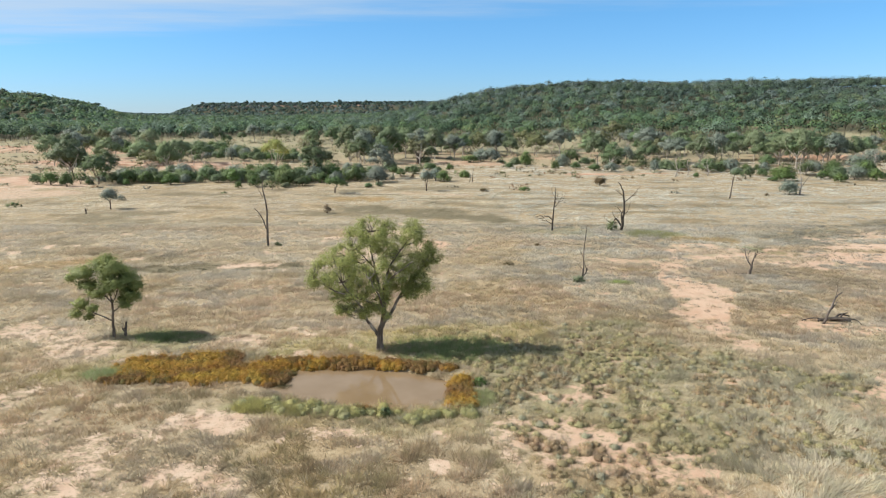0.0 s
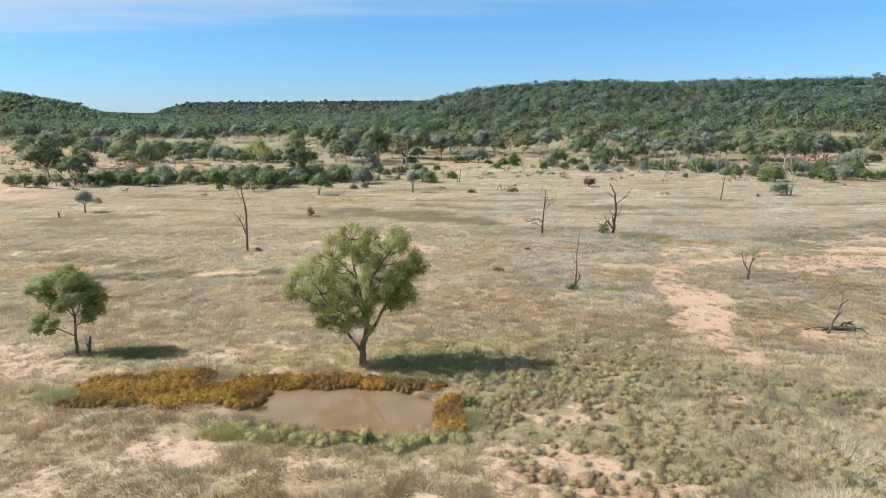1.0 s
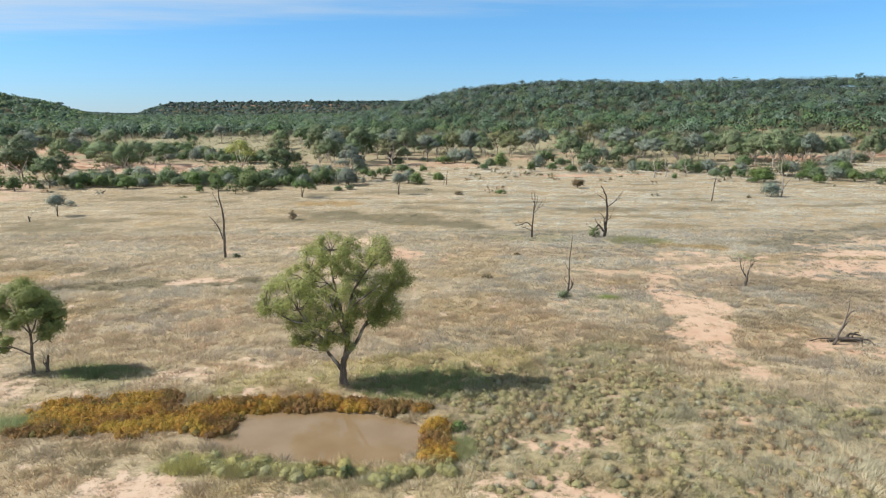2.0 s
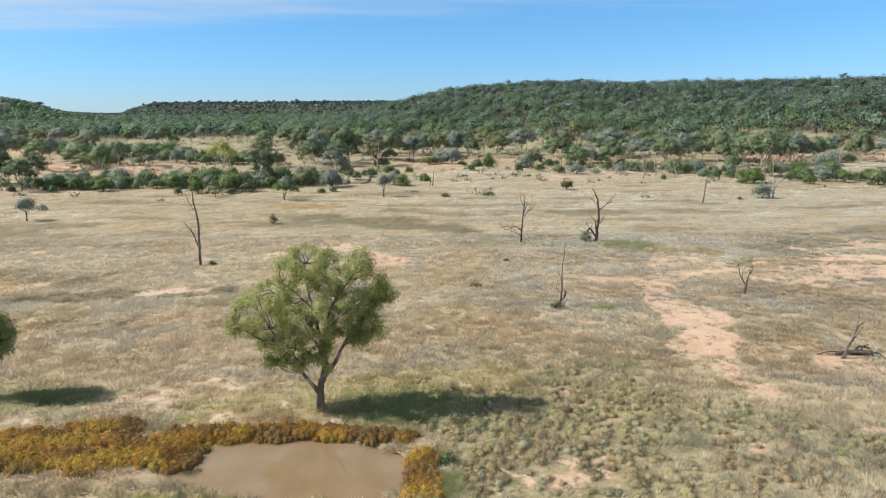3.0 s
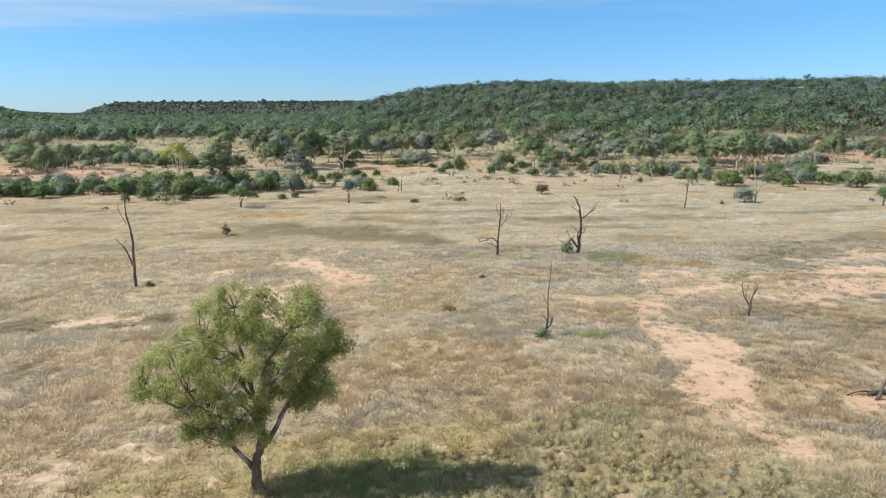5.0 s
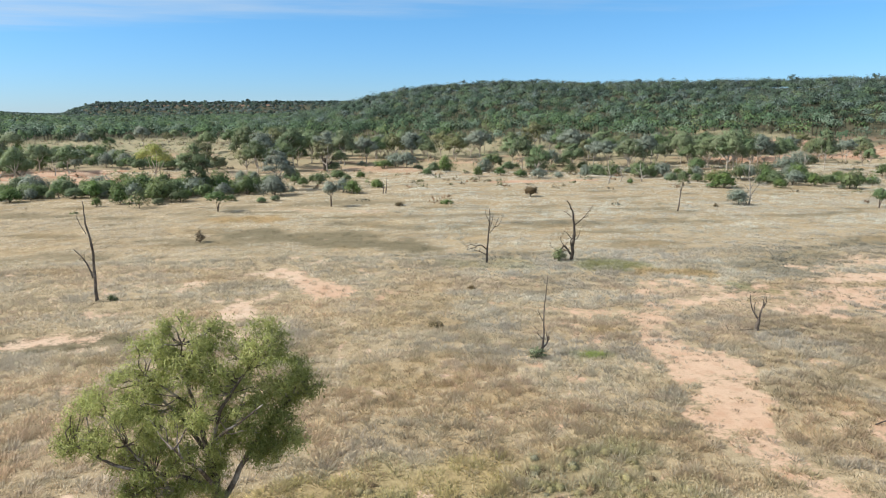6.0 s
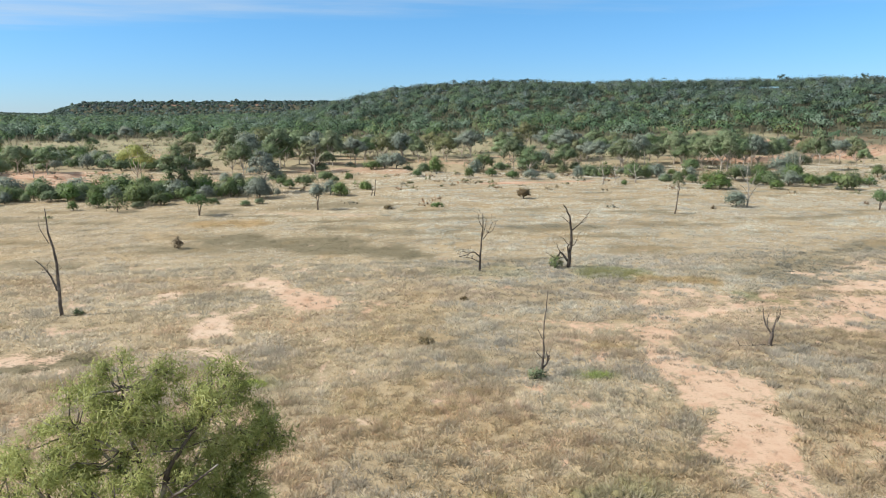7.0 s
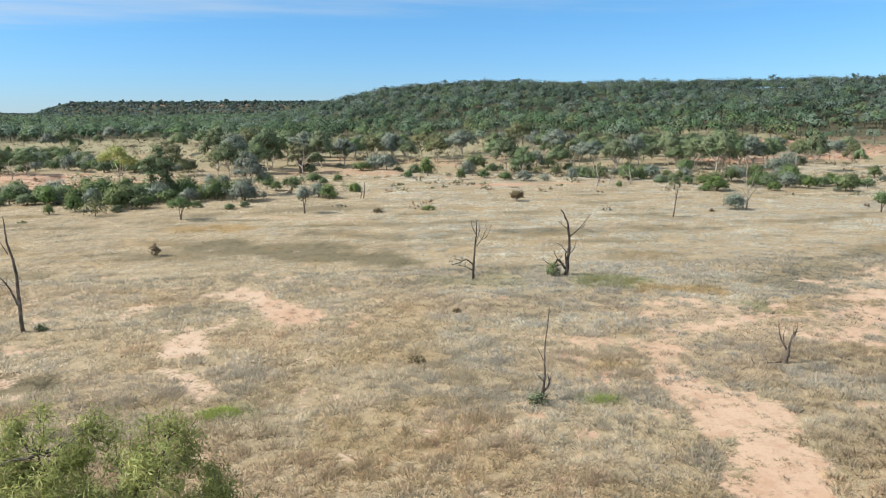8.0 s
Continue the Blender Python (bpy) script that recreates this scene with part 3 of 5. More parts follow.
# ---- the ground: one sheet out to the horizon ----
def build_ground():
    front = np.arange(-52, 62.01, 0.36)
    behind = np.arange(62, 308, 6.0)[1:]
    ang = np.radians(np.concatenate([front, behind]))
    rad = [0.0, 4, 8, 12, 15]
    while rad[-1] < 4600:
        rad.append(rad[-1] + max(0.45, 0.019 * rad[-1]))
    rad = np.array(rad[1:])
    rr, aa = np.meshgrid(rad, ang, indexing="ij")
    x, y = (rr * np.sin(aa)).ravel(), (rr * np.cos(aa)).ravel()
    x, y = np.append(x, 0.0), np.append(y, 0.0)
    z = height(x, y)
    n, m = len(rad), len(ang)
    i, k = np.meshgrid(np.arange(n - 1), np.arange(m), indexing="ij")
    k2 = (k + 1) % m
    quads = np.stack([i * m + k, (i + 1) * m + k, (i + 1) * m + k2, i * m + k2], -1).reshape(-1, 4)
    tri1, tri2 = quads[:, (0, 2, 1)], quads[:, (0, 3, 2)]
    k = np.arange(m)
    hub = np.stack([np.full(m, n * m), (k + 1) % m, k], -1)
    att = masks(x, y)
    att["far"] = smooth(120, 170, y)
    att["meadow"] = smooth(185, 260, y)
    att["cream"] = np.maximum(np.maximum(0.45 * smooth(25, 31, x) * smooth(58, 62, y), 0.2 * smooth(120, 150, y)), smooth(14, -2, x) * smooth(0.15, 0.4, fbm(x / 9, y / 9, 401, 3)))
    att["rock"] = smooth(1815, 1835, np.hypot(x, y)) * smooth(1905, 1880, np.hypot(x, y)) * smooth(-20.5, -19.8, np.degrees(np.arctan2(x, y))) * smooth(-2, -4, np.degrees(np.arctan2(x, y)))
    att["mud"] = smooth(1.22, 1.0, pond_measure(x, y))
    me = mesh_of("ground", np.stack([x, y, z], 1), np.concatenate([tri1, tri2, hub]), M_GROUND, 3, True, None, att)
    return tagged(new("ground", me), "dry grassy plain with bald pink soil and wooded hills", "ground", kind="structure")


build_ground()


def build_pond():
    cx, cy, a, b, rot = POND
    ang = np.arange(96) / 96 * 2 * np.pi
    ca, sa = np.cos(ang), np.sin(ang)
    q = (np.abs(ca) ** 2.6 + np.abs(sa) ** 2.6) ** (-1 / 2.6) * 1.32
    u, v = q * ca * a, q * sa * b
    x, y = cx + u * math.cos(rot) - v * math.sin(rot), cy + u * math.sin(rot) + v * math.cos(rot)
    verts = np.concatenate([np.stack([x, y, np.full(96, WATER)], 1), [[cx, cy, WATER]]])
    k = np.arange(96)
    me = mesh_of("pond_water", verts, np.stack([np.full(96, 96), k, (k + 1) % 96], -1), M_WATER, 3, True)
    tagged(new("pond_water", me), "still brown muddy water of a small dam", "water", kind="structure")


build_pond()

STRAW, PALE, BROWN, GREYISH = (0.665, 0.545, 0.36), (0.75, 0.665, 0.51), (0.54, 0.415, 0.27), (0.60, 0.55, 0.45)
OLIVE, LEAFY, LIME, GOLDEN = (0.46, 0.41, 0.235), (0.45, 0.455, 0.25), (0.56, 0.51, 0.23), (0.50, 0.355, 0.15)


def blend(c, other, m):
    return c + (np.asarray(other) - c) * np.clip(m, 0, 1)[:, None]


def grass_tint(x, y, att, rng):
    n = len(x)
    c = np.tile(STRAW, (n, 1))
    c = blend(c, PALE, smooth(0.42, 0.60, fbm(x / 5, y / 2.6, 201, 5)) * 0.85)
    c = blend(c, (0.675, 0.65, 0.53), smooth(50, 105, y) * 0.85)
    c = blend(c, (0.55, 0.47, 0.35), smooth(-4, -34, x) * smooth(60, 85, y) * (0.25 + 0.5 * smooth(0.4, 0.6, fbm(x / 20, y / 6, 225, 4))))
    c = blend(c, (0.68, 0.52, 0.35), smooth(0.47, 0.62, fbm(x / 9, y / 5, 211, 4)) * smooth(100, 66, y) * 0.8)
    c = blend(c, GREYISH, smooth(0.50, 0.62, fbm(x / 5, y / 3, 221, 4)) * 0.7)
    c = blend(c, OLIVE, smooth(0.50, 0.64, fbm(x / 4, y / 3, 231, 4)) * smooth(62, 30, y) * 0.75)
    c = blend(c, (0.235, 0.215, 0.14), att["dark"])
    c = blend(c, LEAFY, att["green"] * (0.35 + 0.5 * rng.random(n)))
    c = blend(c, LIME, att["yellow"] * (0.5 + 0.5 * rng.random(n)))
    c = blend(c, GOLDEN, att["gold"] * 0.8)
    odd = rng.random(n)
    c = blend(c, PALE, (odd > 0.93) * 0.7 * smooth(70, 45, y))
    c = blend(c, BROWN, (odd < 0.10) * 0.8 * smooth(70, 45, y))
    c = blend(c, c * (0.87, 0.84, 0.79), smooth(4, -4, x) * smooth(40, 33, y))
    c = blend(c, (0.70, 0.65, 0.50), smooth(10, 15, x) * smooth(42, 34, y) * 0.6)
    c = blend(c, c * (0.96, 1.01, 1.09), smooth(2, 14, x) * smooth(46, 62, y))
    near = smooth(95, 55, y)
    clump = fbm(x / 1.5, y / 1.2, 263, 3) * near + fbm(x / 7, y / 2.2, 262, 3) * (1 - near)
    return c * (rng.uniform(0.93, 1.07, n) * (0.86 + 0.27 * smooth(0.3, 0.7, clump)))[:, None]


def tufts(x, y, z, tall, spread, count, wide, tint, rng, lean=0.8, comb=0.0):
    """Blades, one triangle each, leaning out from the foot of each tuft; comb: how far the wind has laid them over."""
    n = len(x)
    foot = np.repeat(np.stack([x, y, z], 1), count, 0)
    total = n * count
    ang, out = rng.random(total) * 2 * np.pi, np.sqrt(rng.random(total))
    tall, spread = np.repeat(tall, count), np.repeat(spread, count)
    way = np.stack([np.cos(ang), np.sin(ang), np.zeros(total)], 1)
    base = foot + way * (out * spread * 0.55)[:, None]
    base[:, 2] -= 0.02
    h = tall * rng.uniform(0.5, 1.1, total) * (1.1 - 0.55 * out)
    tip = base + way * (out * spread * lean + 0.03)[:, None] + rng.normal(0, 0.04, (total, 3)) * (1, 1, 0)
    blow = np.repeat(2 * np.pi * fbm(x / 6, y / 6, 281, 2), count)
    tip[:, :2] += (comb * tall)[:, None] * np.stack([np.cos(blow) + 0.5, 0.5 * np.sin(blow)], 1)
    tip[:, 2] += h
    a2 = rng.random(total) * 2 * np.pi
    side = np.stack([np.cos(a2), np.sin(a2), np.zeros(total)], 1) * (wide * rng.uniform(0.6, 1.3, total))[:, None] * 0.5
    v = np.stack([base - side, base + side, tip], 1).reshape(-1, 3)
    col = np.repeat(np.repeat(tint, count, 0) * rng.uniform(0.94, 1.06, total)[:, None], 3, 0)
    round_out = way * out[:, None] + (0, 0, 0.55)
    round_out /= np.linalg.norm(round_out, axis=1)[:, None]
    return v, col, np.repeat(round_out, 3, 0)


def strewn(y0, y1, per_m2, rng):
    """Places on the plain between two lines across it, as wide as the plain is open."""
    x0, x1 = -(0.72 * y1 + 8), max(0.72 * y1 + 6, 1.0 * (y1 - 26) + 12)
    n = int((x1 - x0) * (y1 - y0) * per_m2)
    x, y = rng.uniform(x0, x1, n), rng.uniform(y0, y1, n)
    room = np.minimum(x + 0.72 * np.maximum(y, 6) + 10, np.maximum(0.72 * np.maximum(y, 6) + 8, (y - 26) + 14) - x)
    keep = rng.random(n) * 8 < room
    return x[keep], y[keep]


def build_grass():
    rng = np.random.RandomState(11)
    pieces = []
    # a thin sward of short grass, and over it tussocks: from, to, how many on a square metre, blades, their width, height, spread, share of tussocks
    for y0, y1, per, count, wide, tall, spread, big in (
            (-14, 8, 1, 6, 0.12, 0.36, 0.3, 0), (8, 19, 4, 7, 0.08, 0.36, 0.26, 0), (19, 40, 15, 9, 0.026, 0.20, 0.22, 0), (40, 64, 11, 8, 0.042, 0.24, 0.26, 0), (64, 88, 4, 7, 0.08, 0.28, 0.34, 0),
            (19, 40, 6.4, 40, 0.042, 0.36, 0.46, 1), (40, 64, 5.0, 32, 0.060, 0.36, 0.50, 1), (64, 88, 2.8, 26, 0.095, 0.32, 0.65, 1), (88, 125, 1.8, 22, 0.13, 0.17, 0.95, 1), (125, 200, 0.62, 15, 0.27, 0.16, 1.5, 1)):
        x, y = strewn(y0, y1, per, rng)
        att = masks(x, y)
        thin = np.where(y < 46, fbm(x / 1.2, y / 0.9, 243, 3), fbm(x / 1.8, y / 1.4, 241, 3))
        lawn = smooth(44, 54, y)        # the open plain is closely grown, the ground near the pond patchy
        keep = rng.random(len(x)) < (1 - 0.93 * smooth(0.2, 0.8, att["bare"] + 0.9 * (fbm(x / 0.9, y / 0.6, 245, 3) - 0.5))) * ((1 - lawn) * (0.42 + 0.9 * smooth(0.38, 0.53, thin)) + lawn * (0.68 + 0.7 * smooth(0.36, 0.55, thin))) * (1 - 0.45 * att["dark"])
        keep &= (pond_measure(x, y) > 1.14) & (strips(x, y, REED, 0.6, 1.2, 185) < 0.45)
        if big:     # forbs take the place of grass on the sandy ground beside the pond
            keep &= rng.random(len(x)) > 0.5 * forb_ground(x, y)
        x, y = x[keep], y[keep]
        att = {k: v[keep] for k, v in att.items()}
        n = len(x)
        size = rng.uniform(0.5, 1.3, n) * (0.65 + 0.75 * fbm(x / 3, y / 3, 251, 3)) * (1 - 0.4 * att["dark"]) * (1 - 0.4 * att["bare"])
        comb = 0.7 * smooth(75, 110, y) + 0.30 * smooth(0.42, 0.6, fbm(x / 8, y / 6, 271, 3)) + 0.35 * smooth(10, 15, x) * smooth(40, 33, y)
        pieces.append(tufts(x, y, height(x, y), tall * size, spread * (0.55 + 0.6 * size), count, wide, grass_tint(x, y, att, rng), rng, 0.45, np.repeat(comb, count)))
    stuff("dry_grass", "dry straw-coloured tussock grass covering the plain", "grass", pieces, M_GRASS)


def forb_ground(x, y):
    """Where the low forbs grow, from nought to one."""
    return smooth(1.2, 3.0, x + 0.25 * (y - 34)) * smooth(13.0, 9.5, x + 0.2 * (30 - y)) * smooth(45, 40, y + 0.25 * x) * smooth(20, 23, y)


def domes(x, y, z, wide, tall, count, leaf, tint, rng, ragged=0.25, firm=0.35):
    """Low leafy clumps: small leaves on and in a dome."""
    n = len(x)
    own = np.repeat(np.arange(n), count)
    total = len(own)
    d = rng.normal(size=(total, 3))
    d[:, 2] = np.abs(d[:, 2])
    d /= np.linalg.norm(d, axis=1)[:, None]
    lump = 1 + (0.22 if firm < 0.5 else 0.08) * np.sin(4 * d[:, 0] + 1.7 * own) * np.cos(4 * d[:, 1] - 2.3 * own)
    r = (firm + (1 - firm) * rng.random(total) ** 0.5) * lump * (1 + rng.normal(0, ragged * 0.5, total))
    c = np.stack([x, y, z], 1)[own] + d * r[:, None] * np.stack([wide[own], wide[own], tall[own]], 1)
    way = d + rng.normal(0, 0.8, (total, 3))
    way /= np.linalg.norm(way, axis=1)[:, None]
    side = np.cross(way, rng.normal(size=(total, 3)))
    side /= np.linalg.norm(side, axis=1)[:, None] + 1e-9
    s = (leaf * rng.uniform(0.6, 1.4, total))[:, None]
    v = np.stack([c - side * s * 0.35, c + side * s * 0.35, c + way * s], 1).reshape(-1, 3)
    col = np.repeat(tint[own] * rng.uniform(0.88, 1.12, total)[:, None], 3, 0)
    return v, col, np.repeat(d, 3, 0)


def shade_cores(x, y, z, wide, tall, tint, rng):
    """Added cores of low mounds: small lumpy domes under their leaves, tinted dark for the shade between stems."""
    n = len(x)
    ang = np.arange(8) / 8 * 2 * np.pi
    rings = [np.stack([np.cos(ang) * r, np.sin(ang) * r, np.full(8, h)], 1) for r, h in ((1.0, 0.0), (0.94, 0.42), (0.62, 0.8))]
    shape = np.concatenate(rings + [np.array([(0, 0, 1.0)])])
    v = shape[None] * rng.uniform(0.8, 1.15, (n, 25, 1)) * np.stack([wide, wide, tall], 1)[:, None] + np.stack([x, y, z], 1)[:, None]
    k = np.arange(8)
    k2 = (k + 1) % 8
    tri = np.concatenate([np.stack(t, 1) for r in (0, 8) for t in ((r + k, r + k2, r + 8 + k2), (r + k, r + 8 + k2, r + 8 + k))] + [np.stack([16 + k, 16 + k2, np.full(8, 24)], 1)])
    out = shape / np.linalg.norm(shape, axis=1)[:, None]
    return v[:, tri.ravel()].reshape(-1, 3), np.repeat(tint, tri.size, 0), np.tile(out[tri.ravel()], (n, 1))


def stuff(name, label, category, pieces, mat):
    v, c = np.concatenate([p[0] for p in pieces]), np.concatenate([p[1] for p in pieces])
    out = np.concatenate([p[2] if len(p) > 2 else np.zeros_like(p[0]) for p in pieces])
    me = mesh_of(name, v, np.arange(len(v)).reshape(-1, 3), mat, 3, False, c, None, out)
    return tagged(new(name, me), label, category, kind="stuff")


build_grass()


def build_weeds():
    rng = np.random.RandomState(21)
    # rust-coloured weeds round the water
    x, y = rng.uniform(-20.5, 2.6, 9000), rng.uniform(30, 40.5, 9000)
    m = strips(x, y, REED, 0.6, 1.2, 185)
    keep = (rng.random(len(x)) < m * 0.75) & (m > 0.3) & (pond_measure(x, y) > 1.0)
    x, y = x[keep], y[keep]
    n = len(x)
    shade = fbm(x / 1.6, y / 1.0, 261, 3)
    c = np.tile((0.53, 0.30, 0.06), (n, 1))
    c = blend(c, (0.30, 0.185, 0.08), smooth(0.50, 0.62, shade) * 0.9)
    c = blend(c, (0.64, 0.42, 0.09), smooth(0.5, 0.35, shade) * 0.8)
    c = blend(c, (0.22, 0.20, 0.07), (rng.random(n) < 0.12) * 0.8)
    z = np.maximum(height(x, y), WATER - 0.05)
    w = rng.uniform(0.18, 0.40, n)
    # cores at half tint: the shade inside the weeds, put into colour
    stuff("pond_weeds", "rust-orange leafy weeds crowding the muddy pond's bank", "weeds", [shade_cores(x, y, z, w * 0.6, w * 0.8, c * 0.5, rng), domes(x, y, z, w, w * rng.uniform(1.0, 1.6, n), 52, 0.052, c, rng, 0.3, 0.5), tufts(x, y, z, rng.uniform(0.3, 0.65, n), w * 1.2, 28, 0.024, c * 1.05, rng, 0.4)], M_WEED)
    # low forb clumps on sandy ground, right of the pond
    x, y = rng.uniform(0.5, 27, 9000), rng.uniform(20, 47, 9000)
    field = fbm(x / 2.2, y / 1.7, 271, 3)
    keep = rng.random(len(x)) < forb_ground(x, y) * (0.25 + 0.75 * smooth(0.42, 0.54, field)) * np.interp(x, (4, 11), (0.75, 0.42)) * (1 - 0.5 * smooth(0.2, 0.7, strips(x, y, FORB_GAPS, 0.7, 1.6, 295)))
    keep |= (rng.random(len(x)) < 0.2) & (strips(x, y, GREEN, 0.8, 1.8, 135) > 0.45) & (x > 8)
    keep &= (pond_measure(x, y) > 1.5) & (strips(x, y, REED, 0.6, 1.2, 185) < 0.3)
    x, y = x[keep], y[keep]
    n = len(x)
    att = masks(x, y)
    c = blend(np.tile((0.56, 0.405, 0.24), (n, 1)), (0.52, 0.455, 0.24), smooth(0.38, 0.56, fbm(x / 3, y / 3, 281, 3) + 0.012 * (y - 33)))
    c = blend(c, (0.40, 0.40, 0.19), att["green"] * (0.2 + 0.6 * rng.random(n)))
    c = blend(c, (0.47, 0.46, 0.31), (rng.random(n) < 0.10) * 0.9)
    c = blend(c, (0.30, 0.22, 0.13), (rng.random(n) < 0.12) * 0.9)
    c = c * rng.uniform(0.82, 1.2, n)[:, None]
    w = rng.uniform(0.16, 0.36, n) * np.where(rng.random(n) < 0.12, 1.4, 1.0)
    z, up = height(x, y) - 0.02, w * rng.uniform(0.75, 1.05, n)
    # half-tint cores paint the shade within each forb clump
    pieces = [shade_cores(x, y, z, w * 0.62, up * 0.62, c * 0.5, rng), tufts(x, y, z, up * 1.3, w * 1.35, 75, 0.020, c * 1.05, rng, 0.25), domes(x, y, z, w, up, 60, 0.046, c, rng, 0.25, 0.55)]
    # grey and brown clumps in the near left corner and on the bald wash
    x, y = rng.uniform(-34, 48, 16000), rng.uniform(20, 85, 16000)
    bare = bare_mask(x, y)
    keep = (rng.random(len(x)) < (0.16 + 0.4 * smooth(4, -6, x) * smooth(48, 40, y)) * smooth(0.05, 0.4, bare) + 0.03) & (pond_measure(x, y) > 1.6)
    x, y = x[keep], y[keep]
    n = len(x)
    c = blend(np.tile((0.36, 0.285, 0.195), (n, 1)), (0.50, 0.43, 0.31), rng.random(n))
    w = rng.uniform(0.1, 0.34, n)
    pieces.append(tufts(x, y, height(x, y), w * rng.uniform(0.6, 1.0, n), w * 1.5, 40, 0.026, c * 1.25, rng, 0.3))
    # domed grey and olive plants along the water's near edge
    n = 95
    x = rng.uniform(-10.5, 1.6, n)
    y = np.interp(x, (-10.5, -8, -4, -1, 1.6), (32.2, 31.6, 30.9, 30.5, 31.2)) + rng.normal(0, 0.35, n)
    c = blend(np.tile((0.56, 0.52, 0.20), (n, 1)), (0.45, 0.45, 0.24), rng.random(n))
    w = rng.uniform(0.22, 0.55, n)
    z, up = np.maximum(height(x, y), WATER), w * rng.uniform(0.8, 1.2, n)
    # darkened cores again, as painted shade under the leaves
    pieces += [shade_cores(x, y, z, w * 0.65, up * 0.65, c * 0.55, rng), domes(x, y, z, w, up, 120, 0.045, c, rng, 0.25, 0.55), tufts(x, y, z, up * 1.35, w * 1.3, 90, 0.020, c, rng, 0.35)]
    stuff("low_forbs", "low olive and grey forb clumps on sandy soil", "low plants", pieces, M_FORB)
    # soft green grass at the water's near edge and the left bank; (0.5, 40.2) and (-18.6, 42.3) follow tree shadows,
    # shade in their tint
    pieces = []
    for cx, cy, rx, ry, num, tint, tall in ((-9.7, 31.7, 1.1, 0.7, 130, (0.50, 0.47, 0.19), 0.5), (-7.7, 31.2, .8, .5, 70, (0.48, 0.45, 0.2), .42), (-19.3, 35.9, 1.5, 0.7, 190, (0.36, 0.42, 0.21), .48),
                                            (-5.9, 31.0, .7, .4, 45, (0.40, 0.40, 0.2), .36), (-1.6, 30.3, .7, .4, 45, (0.42, 0.40, 0.27), .36), (1.9, 32.8, .8, 1.1, 110, (0.36, 0.38, 0.19), .36),
                                            (-9.6, 35.8, .55, .3, 40, (0.19, 0.17, 0.07), .3), (-8.9, 34.6, .3, .15, 14, (0.13, 0.12, 0.06), .25), (0.5, 40.2, 4.2, 2.4, 330, (0.25, 0.31, 0.135), .45),
                                            (-18.6, 42.3, 2.4, 1.0, 150, (0.25, 0.31, 0.135), .4), (-4.2, 58.2, 1.0, .6, 60, (0.34, 0.42, 0.11), .32), (15.7, 56.8, .8, .4, 36, (0.34, 0.42, 0.12), .3),
                                            (26.2, 80.6, 3.2, 2.4, 110, (0.34, 0.34, 0.16), .5)):
        a, q = rng.random(num) * 2 * np.pi, np.sqrt(rng.random(num))
        x, y = cx + rx * q * np.cos(a), cy + ry * q * np.sin(a)
        c = np.tile(tint, (num, 1)) * rng.uniform(1.0, 1.4, num)[:, None]
        pieces.append(tufts(x, y, np.maximum(height(x, y), WATER - 0.03), tall * rng.uniform(0.7, 1.15, num) * (1.25 - 0.5 * q ** 2), np.full(num, 0.3), 26, 0.034, c, rng))
    stuff("green_grass", "soft fresh green grass in damp patches, shade-tinted along tree shadows", "grass", pieces, M_GRASS)


build_weeds()


# ---- woods: far too many to count ----
def canopy(x, y, z, tall, wide, pads, quads, size, tint, rng, low=0.55, flat=0.5):
    """Umbrella crowns of ragged, flattened leaf clumps over bare stems, for whole woods."""
    n = len(x)
    own = np.repeat(np.arange(n), pads)
    k = len(own)
    a, q = rng.random(k) * 2 * np.pi, np.sqrt(rng.random(k)) * 0.8
    low = np.full(n, low) if np.ndim(low) == 0 else low
    up = low[own] + (0.93 - low[own]) * (1 - 0.75 * q ** 2) * rng.uniform(0.55, 1.0, k)
    pc = np.stack([x[own] + np.cos(a) * q * wide[own] * 0.5, y[own] + np.sin(a) * q * wide[own] * 0.5, z[own] + tall[own] * up], 1)
    pr = wide[own] * rng.uniform(0.24, 0.38, k)
    o2 = np.repeat(np.arange(k), quads)
    total = len(o2)
    d = rng.normal(size=(total, 3))
    d /= np.linalg.norm(d, axis=1)[:, None]
    c = pc[o2] + d * (pr[o2] * rng.uniform(0.45, 1.1, total))[:, None] * (1, 1, flat)
    heart = np.stack([x, y, z + tall * (low - 0.1)], 1)[own][o2]
    out = c - heart
    out = out / (np.linalg.norm(out, axis=1)[:, None] + 1e-6) * 0.75 + d * 0.5
    out /= np.linalg.norm(out, axis=1)[:, None] + 1e-6
    face = out + rng.normal(0, 0.3, (total, 3))
    way = np.cross(face, rng.normal(size=(total, 3)))
    way /= np.linalg.norm(way, axis=1)[:, None]
    side = np.cross(way, face)
    side /= np.linalg.norm(side, axis=1)[:, None] + 1e-9
    s = (size[own][o2] * rng.uniform(0.6, 1.4, total))[:, None]
    v = np.stack([c - way * s * 0.6, c + side * s * 0.5, c + way * s * 0.6], 1).reshape(-1, 3)
    col = tint[own] * rng.uniform(0.94, 1.06, k)[:, None]
    col = np.repeat(col[o2] * rng.uniform(0.95, 1.05, total)[:, None], 3, 0)
    return v, col, np.repeat(out, 3, 0)


